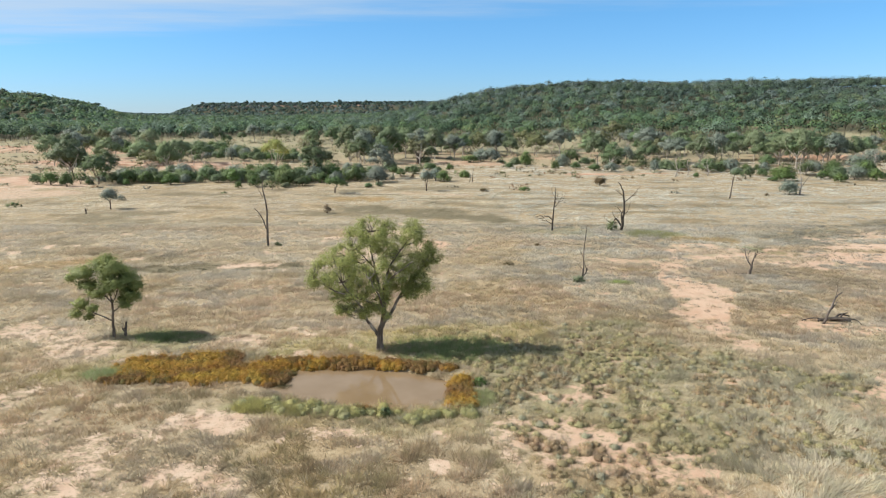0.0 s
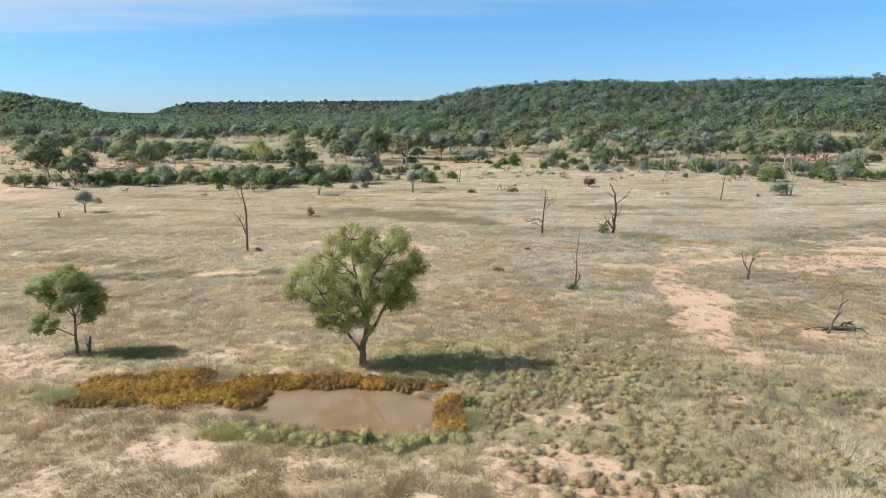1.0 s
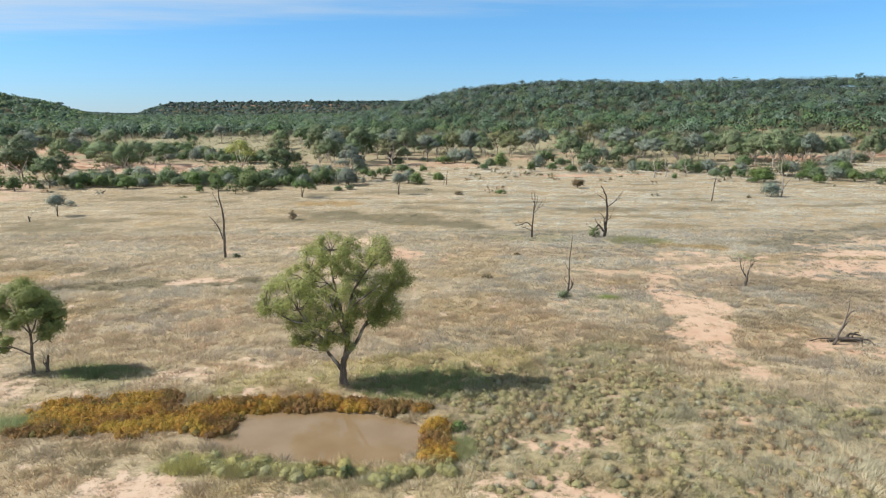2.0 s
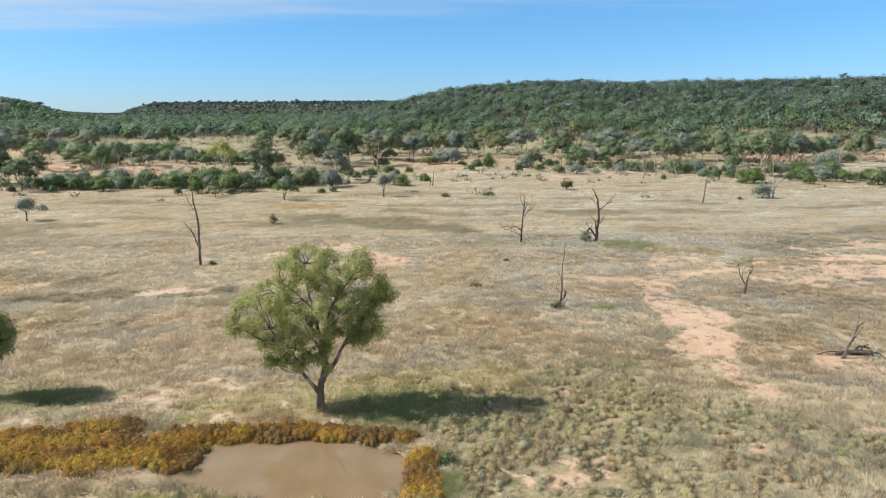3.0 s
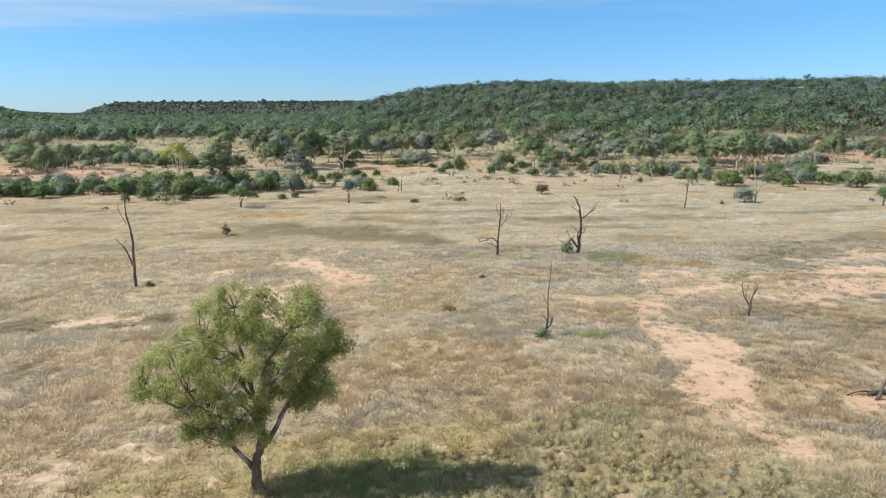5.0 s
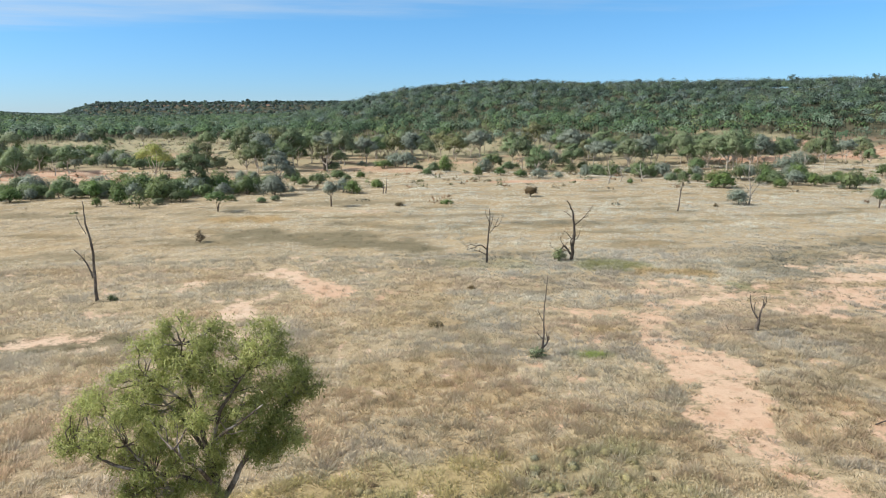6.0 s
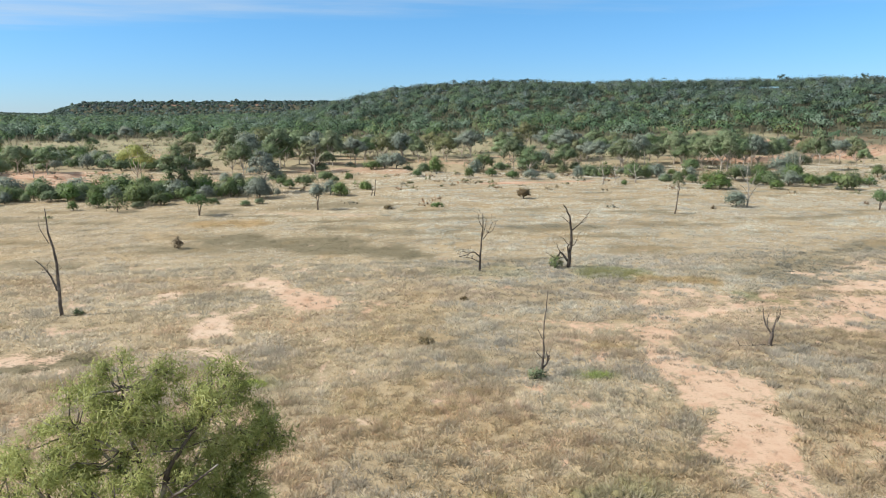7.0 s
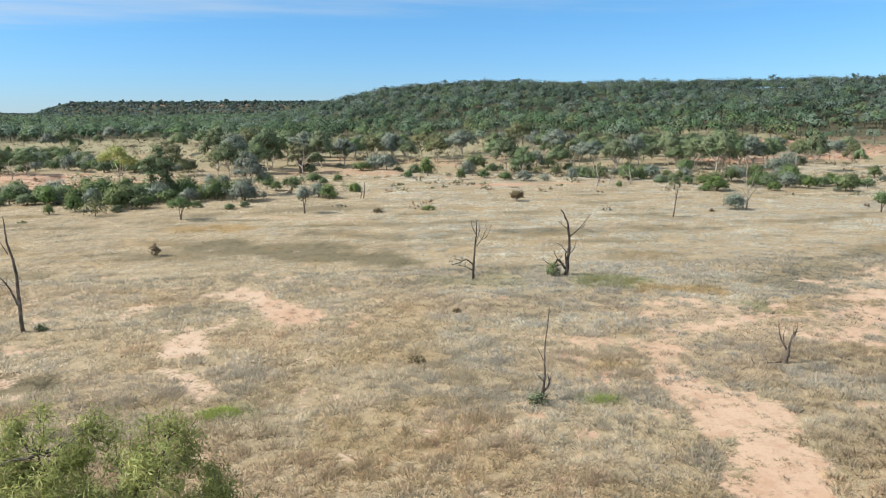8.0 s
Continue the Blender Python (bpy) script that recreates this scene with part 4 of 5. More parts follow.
def stems(x, y, z, tall, rad, rng, pale=0.0):
    n = len(x)
    ang = np.arange(3) / 3 * 2 * np.pi
    ring = np.stack([np.cos(ang), np.sin(ang), np.zeros(3)], 1)
    foot = np.stack([x, y, z - 0.3], 1)
    head = foot + np.stack([rng.normal(0, 0.06, n) * tall, rng.normal(0, 0.06, n) * tall, tall * 0.62], 1)
    lo = foot[:, None] + ring[None] * rad[:, None, None]
    hi = head[:, None] + ring[None] * rad[:, None, None] * 0.5
    v = np.concatenate([lo, hi], 1)
    idx = np.array([(0, 1, 4), (0, 4, 3), (1, 2, 5), (1, 5, 4), (2, 0, 3), (2, 3, 5)]).ravel()
    v = v[:, idx].reshape(-1, 3)
    col = np.repeat(np.stack([np.where(rng.random(n) < pale, rng.uniform(0.4, 0.75, n), rng.uniform(0.10, 0.5, n) ** 1.5)] * 3, 1) * (1, 0.9, 0.8), 18, 0)
    return v, col


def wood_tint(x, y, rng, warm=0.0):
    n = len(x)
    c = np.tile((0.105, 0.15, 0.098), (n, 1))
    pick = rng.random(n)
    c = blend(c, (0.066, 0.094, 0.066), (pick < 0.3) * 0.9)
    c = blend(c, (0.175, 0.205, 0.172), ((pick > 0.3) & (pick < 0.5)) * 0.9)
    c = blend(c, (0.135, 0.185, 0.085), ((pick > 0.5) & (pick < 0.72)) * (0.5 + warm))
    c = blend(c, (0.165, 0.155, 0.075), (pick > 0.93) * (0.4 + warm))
    # cooled towards blue: a little distance haze put into the leaf colour
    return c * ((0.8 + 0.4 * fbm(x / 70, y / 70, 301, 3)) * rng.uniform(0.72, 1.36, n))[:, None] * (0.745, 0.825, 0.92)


def polar(r0, r1, a0, a1, gap, rng):
    n = int(0.5 * radians(a1 - a0) * (r1 * r1 - r0 * r0) / gap ** 2)
    r, a = np.sqrt(rng.uniform(r0 * r0, r1 * r1, n)), np.radians(rng.uniform(a0, a1, n))
    return r * np.sin(a), r * np.cos(a)


def build_woods():
    rng = np.random.RandomState(31)
    pieces = []
    # foot and slope of the tableland
    x, y = polar(250, 650, -9, 49, 5.5, rng)
    r, a = np.hypot(x, y), np.degrees(np.arctan2(x, y))
    edge = 305 + 60 * (fbm(x / 50, y / 50, 311, 3) - 0.5) + np.interp(a, (-9, -4, 0, 16, 24, 60), (50, 20, -10, -5, 10, 25))
    keep = rng.random(len(x)) < smooth(edge - 50, edge + 70, r) * np.where(bare_mask(x, y) > 0.6, 0.25, 1) * (0.5 + 0.5 * smooth(370, 460, r))
    x, y = x[keep], y[keep]
    n, r = len(x), np.hypot(x, y)
    tall, z = rng.uniform(5.5, 9.5, n) * (0.85 + 0.3 * fbm(x / 40, y / 40, 321, 2)) * (1 + 0.25 * smooth(400, 320, r)), height(x, y)
    tint = wood_tint(x, y, rng, 0.25)
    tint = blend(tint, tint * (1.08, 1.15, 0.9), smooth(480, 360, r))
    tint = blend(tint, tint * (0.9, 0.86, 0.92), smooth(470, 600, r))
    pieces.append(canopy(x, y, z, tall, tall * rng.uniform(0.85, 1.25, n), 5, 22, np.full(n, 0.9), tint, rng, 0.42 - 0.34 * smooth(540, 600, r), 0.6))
    pieces.append(stems(x, y, z, tall, rng.uniform(0.07, 0.15, n), rng, 0.8))
    # flat woods at the left and towards the gap
    for r0, r1, gap, pads, quads, size in ((340, 640, 6.3, 4, 15, 1.25), (640, 1150, 7.2, 3, 9, 2.4)):
        x, y = polar(r0, r1, -41, -3, gap, rng)
        r = np.hypot(x, y)
        edge = 425 + 120 * (fbm(x / 55, y / 40, 331, 3) - 0.5)
        keep = rng.random(len(x)) < 0.05 + 0.95 * smooth(edge - 50, edge + 40, r)
        x, y = x[keep], y[keep]
        n = len(x)
        tall = rng.uniform(6.0, 9.5, n)
        tint = wood_tint(x, y, rng, 0.25) * (1.0, 1.06, 0.88)
        pieces.append(canopy(x, y, height(x, y), tall, tall * rng.uniform(0.8, 1.15, n), pads, quads, np.full(n, size), tint, rng, 0.25, 0.65))
        if r0 < 600:
            pieces.append(stems(x, y, height(x, y), tall, rng.uniform(0.07, 0.14, n), rng, 0.85))
    # far woods and the far tableland; a darker, bluer tint stands for distance haze
    x, y = polar(1150, 2500, -40, 8, 15.5, rng)
    r = np.hypot(x, y)
    keep = (r < 1835) | (r > 1885) | (np.degrees(np.arctan2(x, y)) < -21) | (rng.random(len(x)) < 0.3)
    x, y = x[keep], y[keep]
    n = len(x)
    tall = rng.uniform(6, 9, n)
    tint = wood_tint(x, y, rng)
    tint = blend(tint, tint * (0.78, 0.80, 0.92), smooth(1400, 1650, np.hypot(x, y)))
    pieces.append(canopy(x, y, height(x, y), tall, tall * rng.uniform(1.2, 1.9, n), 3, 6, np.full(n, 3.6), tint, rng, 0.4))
    # taller trees that stand out along the skylines
    for r0, r1, a0, a1, gap, h0, h1, size in ((560, 660, -8, 40, 52, 8.5, 11.5, 1.1), (820, 930, -40, -27, 40, 10, 13, 1.7), (1880, 1960, -22, -4, 40, 9, 14, 2.4)):
        x, y = polar(r0, r1, a0, a1, gap, rng)
        n = len(x)
        tall = rng.uniform(h0, h1, n)
        pieces.append(canopy(x, y, height(x, y), tall, tall * rng.uniform(0.55, 0.85, n), 5, 20, np.full(n, size), wood_tint(x, y, rng) * 0.8, rng, 0.55))
        pieces.append(stems(x, y, height(x, y), tall * 1.3, rng.uniform(0.15, 0.25, n), rng))
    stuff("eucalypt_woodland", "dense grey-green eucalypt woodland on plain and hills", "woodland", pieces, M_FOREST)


build_woods()


def build_scrub():
    """Low scrub, dry tufts and fallen litter on the broken ground along the creek."""
    rng = np.random.RandomState(37)
    x, y = polar(128, 420, -40, 47, 3.6, rng)
    clump = fbm(x / 11, y / 7, 411, 4)
    keep = (rng.random(len(x)) < smooth(0.44, 0.62, clump) * smooth(135, 165, y) * 0.8) | ((rng.random(len(x)) < 0.05) & (y > 120))
    x, y = x[keep], y[keep]
    n = len(x)
    c = np.tile((0.30, 0.255, 0.165), (n, 1))
    pick = rng.random(n)
    c = blend(c, (0.17, 0.20, 0.095), (pick < 0.35) * 0.9)
    c = blend(c, (0.24, 0.25, 0.20), ((pick > 0.35) & (pick < 0.55)) * 0.9)
    c = blend(c, (0.27, 0.16, 0.09), (pick > 0.85) * 0.8)
    w = rng.uniform(0.3, 1.0, n) * (1 + y / 500)
    stuff("low_scrub", "low dull green and brown scrub on broken creek ground", "scrub", [domes(x, y, height(x, y) - 0.05, w, w * rng.uniform(0.5, 1.0, n), 16, 0.42, c, rng)], M_FOREST)


build_scrub()


# ---- the two trees by the pond ----
def main_tree():
    rng = np.random.RandomState(41)
    ob = tagged(thing("eucalyptus_tree", -4.0, 40.1), "spreading green eucalyptus with forked trunk beside the pond", "tree")
    trunk = ([(0, 0, 0), (-0.04, 0, 0.6), (0.0, 0.02, 1.2), (0.16, 0.02, 1.9), (0.26, 0.05, 2.7), (0.2, 0.05, 3.4)], 0.235, 0.12)
    limbs = [
        ([(-0.04, 0, 0.85), (-0.4, -0.1, 1.45), (-0.8, -0.25, 2.1), (-1.1, -0.35, 2.9), (-1.7, -0.5, 3.8), (-2.3, -0.5, 4.6)], 0.125, 0.03),
        ([(0.18, 0, 1.8), (0.62, 0.05, 2.3), (1.2, 0.1, 3.45), (1.7, 0.15, 4.2), (2.15, 0.2, 4.85), (2.9, 0.2, 5.6), (3.4, 0.2, 5.9)], 0.125, 0.03),
        ([(1.2, 0.1, 3.45), (1.75, 0.0, 3.75), (2.4, -0.1, 4.1), (2.8, -0.1, 4.5)], 0.06, 0.02),
        ([(0.2, 0.05, 3.2), (-0.05, 0.3, 4.2), (-0.3, 0.4, 5.3), (-0.55, 0.3, 6.6), (-0.5, 0.2, 7.7)], 0.12, 0.025),
        ([(0.2, 0.05, 3.2), (0.35, -0.3, 4.4), (0.7, -0.5, 5.6), (1.3, -0.5, 6.5), (1.9, -0.4, 7.3)], 0.11, 0.025),
        ([(0.24, 0.02, 2.5), (-0.5, -0.5, 3.3), (-1.4, -0.9, 3.8), (-2.6, -0.8, 4.1), (-3.4, -0.6, 4.5), (-4.0, -0.4, 4.7)], 0.095, 0.02),
        ([(-0.1, 0.3, 3.9), (-1.0, 0.9, 4.9), (-2.0, 1.3, 5.6), (-2.6, 1.2, 6.1)], 0.08, 0.02),
        ([(0.22, 0.1, 2.9), (0.6, 0.9, 4.0), (1.1, 1.7, 5.2), (1.4, 2.1, 6.2)], 0.085, 0.02),
        ([(0.22, -0.1, 2.7), (0.1, -1.0, 3.8), (-0.2, -1.8, 4.7), (-0.3, -2.3, 5.3)], 0.085, 0.02),
        ([(0.35, -0.3, 4.4), (0.9, -1.0, 5.1), (1.6, -1.4, 5.7), (2.2, -1.5, 6.2)], 0.06, 0.02),
        ([(-0.3, 0.4, 5.3), (-1.0, 0.0, 6.2), (-1.6, -0.3, 6.9)], 0.05, 0.018),
    ]
    # lobes of the crown: across, up, half width, half height, half depth, clumps
    lobes = ((-0.35, 7.55, 1.05, 0.75, 1.1, 15), (-1.35, 7.0, 0.75, 0.6, 0.9, 9), (0.55, 7.45, 0.55, 0.6, 0.8, 7), (2.05, 7.3, 0.7, 0.65, 0.9, 10), (2.7, 6.6, 0.6, 0.5, 0.8, 7), (3.5, 6.05, 0.42, 0.34, 0.5, 6),
             (-2.2, 6.0, 1.0, 0.65, 1.5, 15), (-3.2, 5.4, 0.9, 0.6, 1.3, 13), (-4.0, 4.75, 0.48, 0.4, 0.7, 7), (-2.4, 4.7, 1.0, 0.55, 1.5, 14), (-1.2, 5.5, 0.9, 0.6, 1.9, 13), (-1.5, 3.9, 0.9, 0.5, 1.3, 10),
             (-2.0, 3.0, 0.7, 0.4, 0.8, 7), (-0.9, 2.75, 0.6, 0.4, 0.7, 6), (-0.1, 2.75, 0.35, 0.45, 0.5, 4), (0.1, 4.6, 0.7, 0.6, 1.7, 10), (0.6, 5.9, 0.9, 0.5, 2.0, 12), (1.6, 5.9, 0.7, 0.5, 1.6, 9), (0.1, 3.6, 0.4, 0.5, 0.9, 5),
             (2.5, 4.7, 0.55, 0.45, 0.7, 8), (2.35, 4.0, 0.55, 0.4, 0.5, 7), (2.95, 4.3, 0.3, 0.4, 0.4, 4), (2.4, 5.6, 0.5, 0.4, 0.8, 5), (-0.6, 6.5, 0.8, 0.5, 1.4, 8), (0.5, 2.3, 0.18, 0.4, 0.25, 2), (1.25, 6.7, 0.6, 0.5, 1.2, 7), (1.3, 5.1, 0.6, 0.45, 1.2, 7), (-1.6, 2.5, 0.6, 0.3, 0.7, 5), (-0.7, 4.7, 0.6, 0.5, 1.2, 6), (3.0, 5.5, 0.4, 0.3, 0.5, 4), (-0.6, 3.5, 0.6, 0.5, 0.9, 6), (0.1, 3.1, 0.45, 0.5, 0.7, 5), (0.9, 4.0, 0.4, 0.45, 0.6, 4), (1.9, 3.6, 0.4, 0.25, 0.45, 4), (-2.7, 3.6, 0.6, 0.35, 0.8, 6), (-2.3, 2.6, 0.5, 0.25, 0.5, 4), (1.5, 4.4, 0.45, 0.4, 0.7, 5), (-0.2, 7.0, 0.9, 0.5, 1.2, 8), (1.5, 7.2, 0.5, 0.4, 0.9, 4), (2.9, 6.1, 0.5, 0.35, 0.7, 4))
    pads = []
    for x, z, w, h, deep, count in lobes:
        for _ in range(count):
            d = rng.normal(size=3)
            d /= np.linalg.norm(d)
            up = z + h * d[2] * 0.9
            pads.append((x + w * d[0] * 0.85, deep * d[1], up + 0.14 * max(0.0, up - 5.2), rng.uniform(0.24, 0.54)))
    return grow(ob, trunk, limbs, pads, M_BARK, M_GUM, rng, 1500, 0.155, 0.037, 1.3, 10, 0.018, "grey rough-barked forked trunk", 0.95, 3, M_LIMB)


def second_tree():
    rng = np.random.RandomState(43)
    ob = tagged(thing("small_eucalyptus_tree", -22.2, 42.4), "small dark green eucalyptus with a lopsided crown", "tree")
    trunk = ([(0, 0, 0), (0.0, 0, 0.8), (0.05, 0, 1.7), (0.1, 0, 2.7)], 0.11, 0.06)
    limbs = [([(0.0, 0, 1.2), (-0.7, -0.1, 1.6), (-1.6, -0.1, 2.0), (-2.1, 0, 2.2)], 0.05, 0.02), ([(0.1, 0, 2.6), (-0.3, 0.2, 3.6), (-0.6, 0.1, 4.8)], 0.055, 0.02),
             ([(0.1, 0, 2.4), (0.6, -0.2, 3.3), (0.9, -0.2, 4.7)], 0.05, 0.02), ([(0.05, 0, 1.8), (0.8, 0.3, 2.4), (1.5, 0.3, 3.2)], 0.04, 0.015), ([(0.05, 0, 2.5), (-1.0, 0.3, 3.5), (-1.9, 0.3, 4.4)], 0.045, 0.015)]
    pads = [(-.6, .3, 5.0, .75), (.6, -.3, 5.0, .8), (-2.0, .3, 4.5, .65), (-1.3, -.4, 4.6, .6), (1.3, .1, 4.2, .75), (1.6, -.2, 3.0, .6), (1.0, .5, 3.3, .7), (.2, -.6, 3.7, .65), (-.4, .7, 4.0, .6),
            (-2.0, 0, 2.4, .55), (-2.3, -.1, 1.75, .45), (-1.1, -.3, 2.2, .4), (-1.4, .5, 3.0, .4), (.1, 0, 5.5, .45), (.5, .9, 4.5, .5), (-1.6, .1, 1.5, .35), (-1.2, 0, 3.7, .55), (0, 0, 4.5, .7), (-.5, -.5, 3.2, .45), (1.2, -.4, 2.5, .45), (.7, .2, 2.7, .4), (-1.8, .2, 3.7, .45), (1.9, 0, 3.7, .5), (.9, -.7, 4.0, .55), (-2.5, 0, 4.2, .4)]
    return grow(ob, trunk, limbs, pads, M_BARK, M_GUM_DARK, rng, 3600, 0.18, 0.055, 0.6, 8, 0.018)


main_tree()
second_tree()


# ---- dead trees ----
def dead_tree(name, label, x, y, paths, mat=M_DEAD, seed=1, depth=0.25):
    """paths: ((across, up) ..., radius at foot, radius at tip); the first one is the trunk."""
    rng = np.random.RandomState(seed)
    ob = tagged(thing(name, x, y), label, "dead tree", "dead trees in the creek scrub" if seed == 13 else "")
    for i, (path, r0, r1) in enumerate(paths):
        side = rng.uniform(-1, 1) * (0 if i == 0 else 1)
        p = [(a, side * depth * k, b) for k, (a, b) in enumerate(path)]
        v, f = tube(p, r0, r1, 7, rng, 4)
        limb = part("trunk" if i == 0 else "branch", mesh_of("trunk" if i == 0 else "branch", v, f, mat, 3, True), ob)
        if i and len(path) > 2:
            tw = []
            for _ in range(3):
                k = rng.randint(1, len(p))
                s = np.array(p[k])
                tw.append(tube([s, s + rng.normal(0, .18, 3) + (0, 0, .15), s + rng.normal(0, .3, 3) + (0, 0, .4)], r1 * 0.8, r1 * 0.3, 4, None, 2))
            v, f = joined(tw)
            tagged(part("twig_spray", mesh_of("twig_spray", v, f, mat, 3, True), limb), kind="stuff")
    return ob


dead_tree("dead_tree", "tall leafless dead tree with one forked side branch", -19.9, 73.6, [([(0, 0), (0, 2.1), (.02, 4.7), (-.25, 6.4), (-.3, 7.3), (-.32, 8.2)], .15, .025), ([(-.1, 2.0), (-.6, 3.5), (-1.3, 4.4)], .09, .03),
          ([(-.08, 2.4), (.1, 3.6), (.12, 4.8)], .05, .02), ([(-.3, 5.6), (-.9, 6.7), (-1.05, 7.4)], .035, .012)], M_DEAD, 1)
dead_tree("dead_tree", "slim leafless dead tree with drooping low branches", 14.0, 83.2, [([(0, 0), (.05, 1.5), (.12, 2.9), (.25, 4.5), (.2, 5.6)], .13, .03), ([(-.02, 1.4), (-.7, 1.95), (-1.3, 1.75), (-2.1, 1.6)], .075, .03),
          ([(-.1, .9), (-.7, 1.2), (-1.3, 1.3)], .05, .02), ([(.25, 3.1), (.75, 3.7), (1.25, 4.7)], .045, .015), ([(.15, 3.2), (.55, 4.5), (.6, 5.0)], .04, .015), ([(.75, 3.7), (1.2, 4.0), (1.5, 4.8)], .035, .012), ([(.22, 4.2), (-.2, 5.0), (-.25, 5.5)], .035, .012),
          ([(-1.2, 1.8), (-1.7, 2.0), (-2.2, 1.75)], .04, .015)], M_CHARRED, 2)
dead_tree("dead_tree", "thick broken dead tree with a fallen limb", 23.0, 83.5, [([(0, 0), (.05, 1.3), (.15, 2.7), (0, 4.7), (-.35, 5.6), (-.75, 6.3)], .21, .05), ([(.1, 3.7), (1.05, 4.5), (2.05, 5.8)], .06, .015),
          ([(-.15, .7), (-.75, 1.5), (-.95, 1.3), (-1.75, .15)], .13, .05), ([(-.05, 1.1), (-.25, 2.2), (.0, 2.5)], .10, .04), ([(-.1, 2.3), (-.6, 2.9), (-.95, 3.1)], .05, .012),
          ([(.1, 2.1), (.6, 2.4), (.9, 3.2)], .06, .015), ([(-.3, 1.2), (-1.3, 1.0), (-2.3, 1.6)], .06, .015), ([(1.05, 4.5), (1.5, 4.6), (1.9, 5.2)], .04, .012), ([(0, 4.4), (-.7, 5.0), (-1.1, 5.2)], .05, .015), ([(-.75, 1.4), (-1.2, 2.1), (-1.3, 2.6)], .05, .015)], M_CHARRED, 3)
dead_tree("dead_sapling", "thin leafless dead sapling with a hooked side shoot", 12.4, 57.2, [([(0, 0), (.15, 1.5), (.1, 2.7), (.28, 5.2)], .095, .02), ([(.08, .5), (.38, .95), (.25, 1.6)], .07, .03), ([(.05, 2.3), (-.28, 3.0)], .03, .012),
          ([(.1, 1.1), (-.25, 1.5), (-.35, 1.6)], .03, .01)], M_DEAD, 4, .1)
dead_tree("dead_stump", "pale forked dead stump on bald soil", 28.9, 60.3, [([(0, 0), (.03, .5), (.08, .95)], .15, .11), ([(.07, .8), (-.4, 1.55), (-.58, 2.4)], .075, .025), ([(.08, .8), (.3, 1.6), (.65, 1.95)], .075, .025), ([(-.25, 1.3), (-.3, 1.8), (-.15, 2.2)], .035, .012), ([(.35, 1.65), (.5, 2.1), (.45, 2.45)], .03, .012),
          ([(.2, 1.3), (.3, 1.9), (.28, 2.2)], .04, .015), ([(-.3, .12), (-1.2, .1), (-2.1, .12)], .04, .02)], M_DEAD, 5, .12)
dead_tree("dead_stump", "leaning grey dead stump beside a fallen trunk", 27.4, 45.4, [([(0, 0), (.35, 1.0), (.7, 2.0), (1.1, 2.4)], .11, .03), ([(.45, 1.1), (.8, 1.5), (.95, 1.6)], .05, .02), ([(.5, 1.5), (.75, 2.5), (.7, 2.9)], .03, .012)], M_DEAD, 6, .1)
dead_tree("dead_pole", "leaning bare dead trunk on the plain", 50.2, 114.8, [([(0, 0), (.15, 1.6), (.3, 3.0), (.45, 4.3)], .12, .05), ([(.25, 2.6), (.1, 3.3), (.05, 3.7)], .04, .02)], M_DEAD, 7, .1)
dead_tree("dead_pole", "short bare dead sapling among round bushes", 6.3, 142.4, [([(0, 0), (.12, 1.5), (.25, 3.0)], .10, .05), ([(-.5, 0), (-.42, .9), (-.5, 1.6)], .09, .05)], M_DEAD, 8, .1)
dead_tree("dead_pole", "thin bare dead pole in the creek scrub", -38.2, 158.8, [([(0, 0), (-.1, 2), (-.3, 4.2)], .12, .05), ([(-.1, 2.2), (.3, 3), (.35, 3.4)], .05, .02)], M_DEAD, 9, .1)
dead_tree("dead_stump", "short dark dead stump leaning beside the small tree", -21.6, 42.7, [([(0, 0), (.05, .5), (.16, 1.05)], .11, .06), ([(.02, .25), (-.12, .5), (-.16, .62)], .05, .03)], M_DEAD, 10, .1)
dead_tree("dead_stump", "thick dark hollow stump at the woodland edge", -7.2, 193.5, [([(0, 0), (.1, 1.6), (0, 3.3)], .75, .6), ([(.3, 1.2), (1.3, 1.9), (1.9, 2.9)], .3, .12), ([(-.3, 2.2), (-.7, 3.4), (-.6, 4.6)], .25, .1)], M_CHARRED, 14, .1)
dead_tree("dead_stump", "small dark stump standing in dry grass", -53.4, 97.7, [([(0, 0), (-.05, .4), (-.1, .85)], .12, .07), ([(-.02, .3), (.12, .5), (.16, .6)], .05, .03)], M_DEAD, 11, .1)
dead_tree("dead_tree", "bleached bare dead tree beside a grey bush", 65.2, 120.0, [([(0, 0), (.1, 1.6), (-.1, 3.2), (-.5, 5.2), (-.4, 7.3)], .15, .03), ([(.05, 1.2), (.7, 2.4), (1.6, 3.6), (2.2, 4.6)], .08, .015), ([(0, 2.6), (.6, 4.4), (.9, 6.2)], .07, .015),
          ([(-.2, 3.8), (-1.1, 5.0), (-1.8, 6.2)], .06, .012), ([(.1, 1.8), (-.8, 3.1), (-1.6, 3.6)], .05, .012), ([(.4, 3.6), (1.3, 5.0), (1.5, 5.8)], .04, .012)], M_DEAD_PALE, 12)


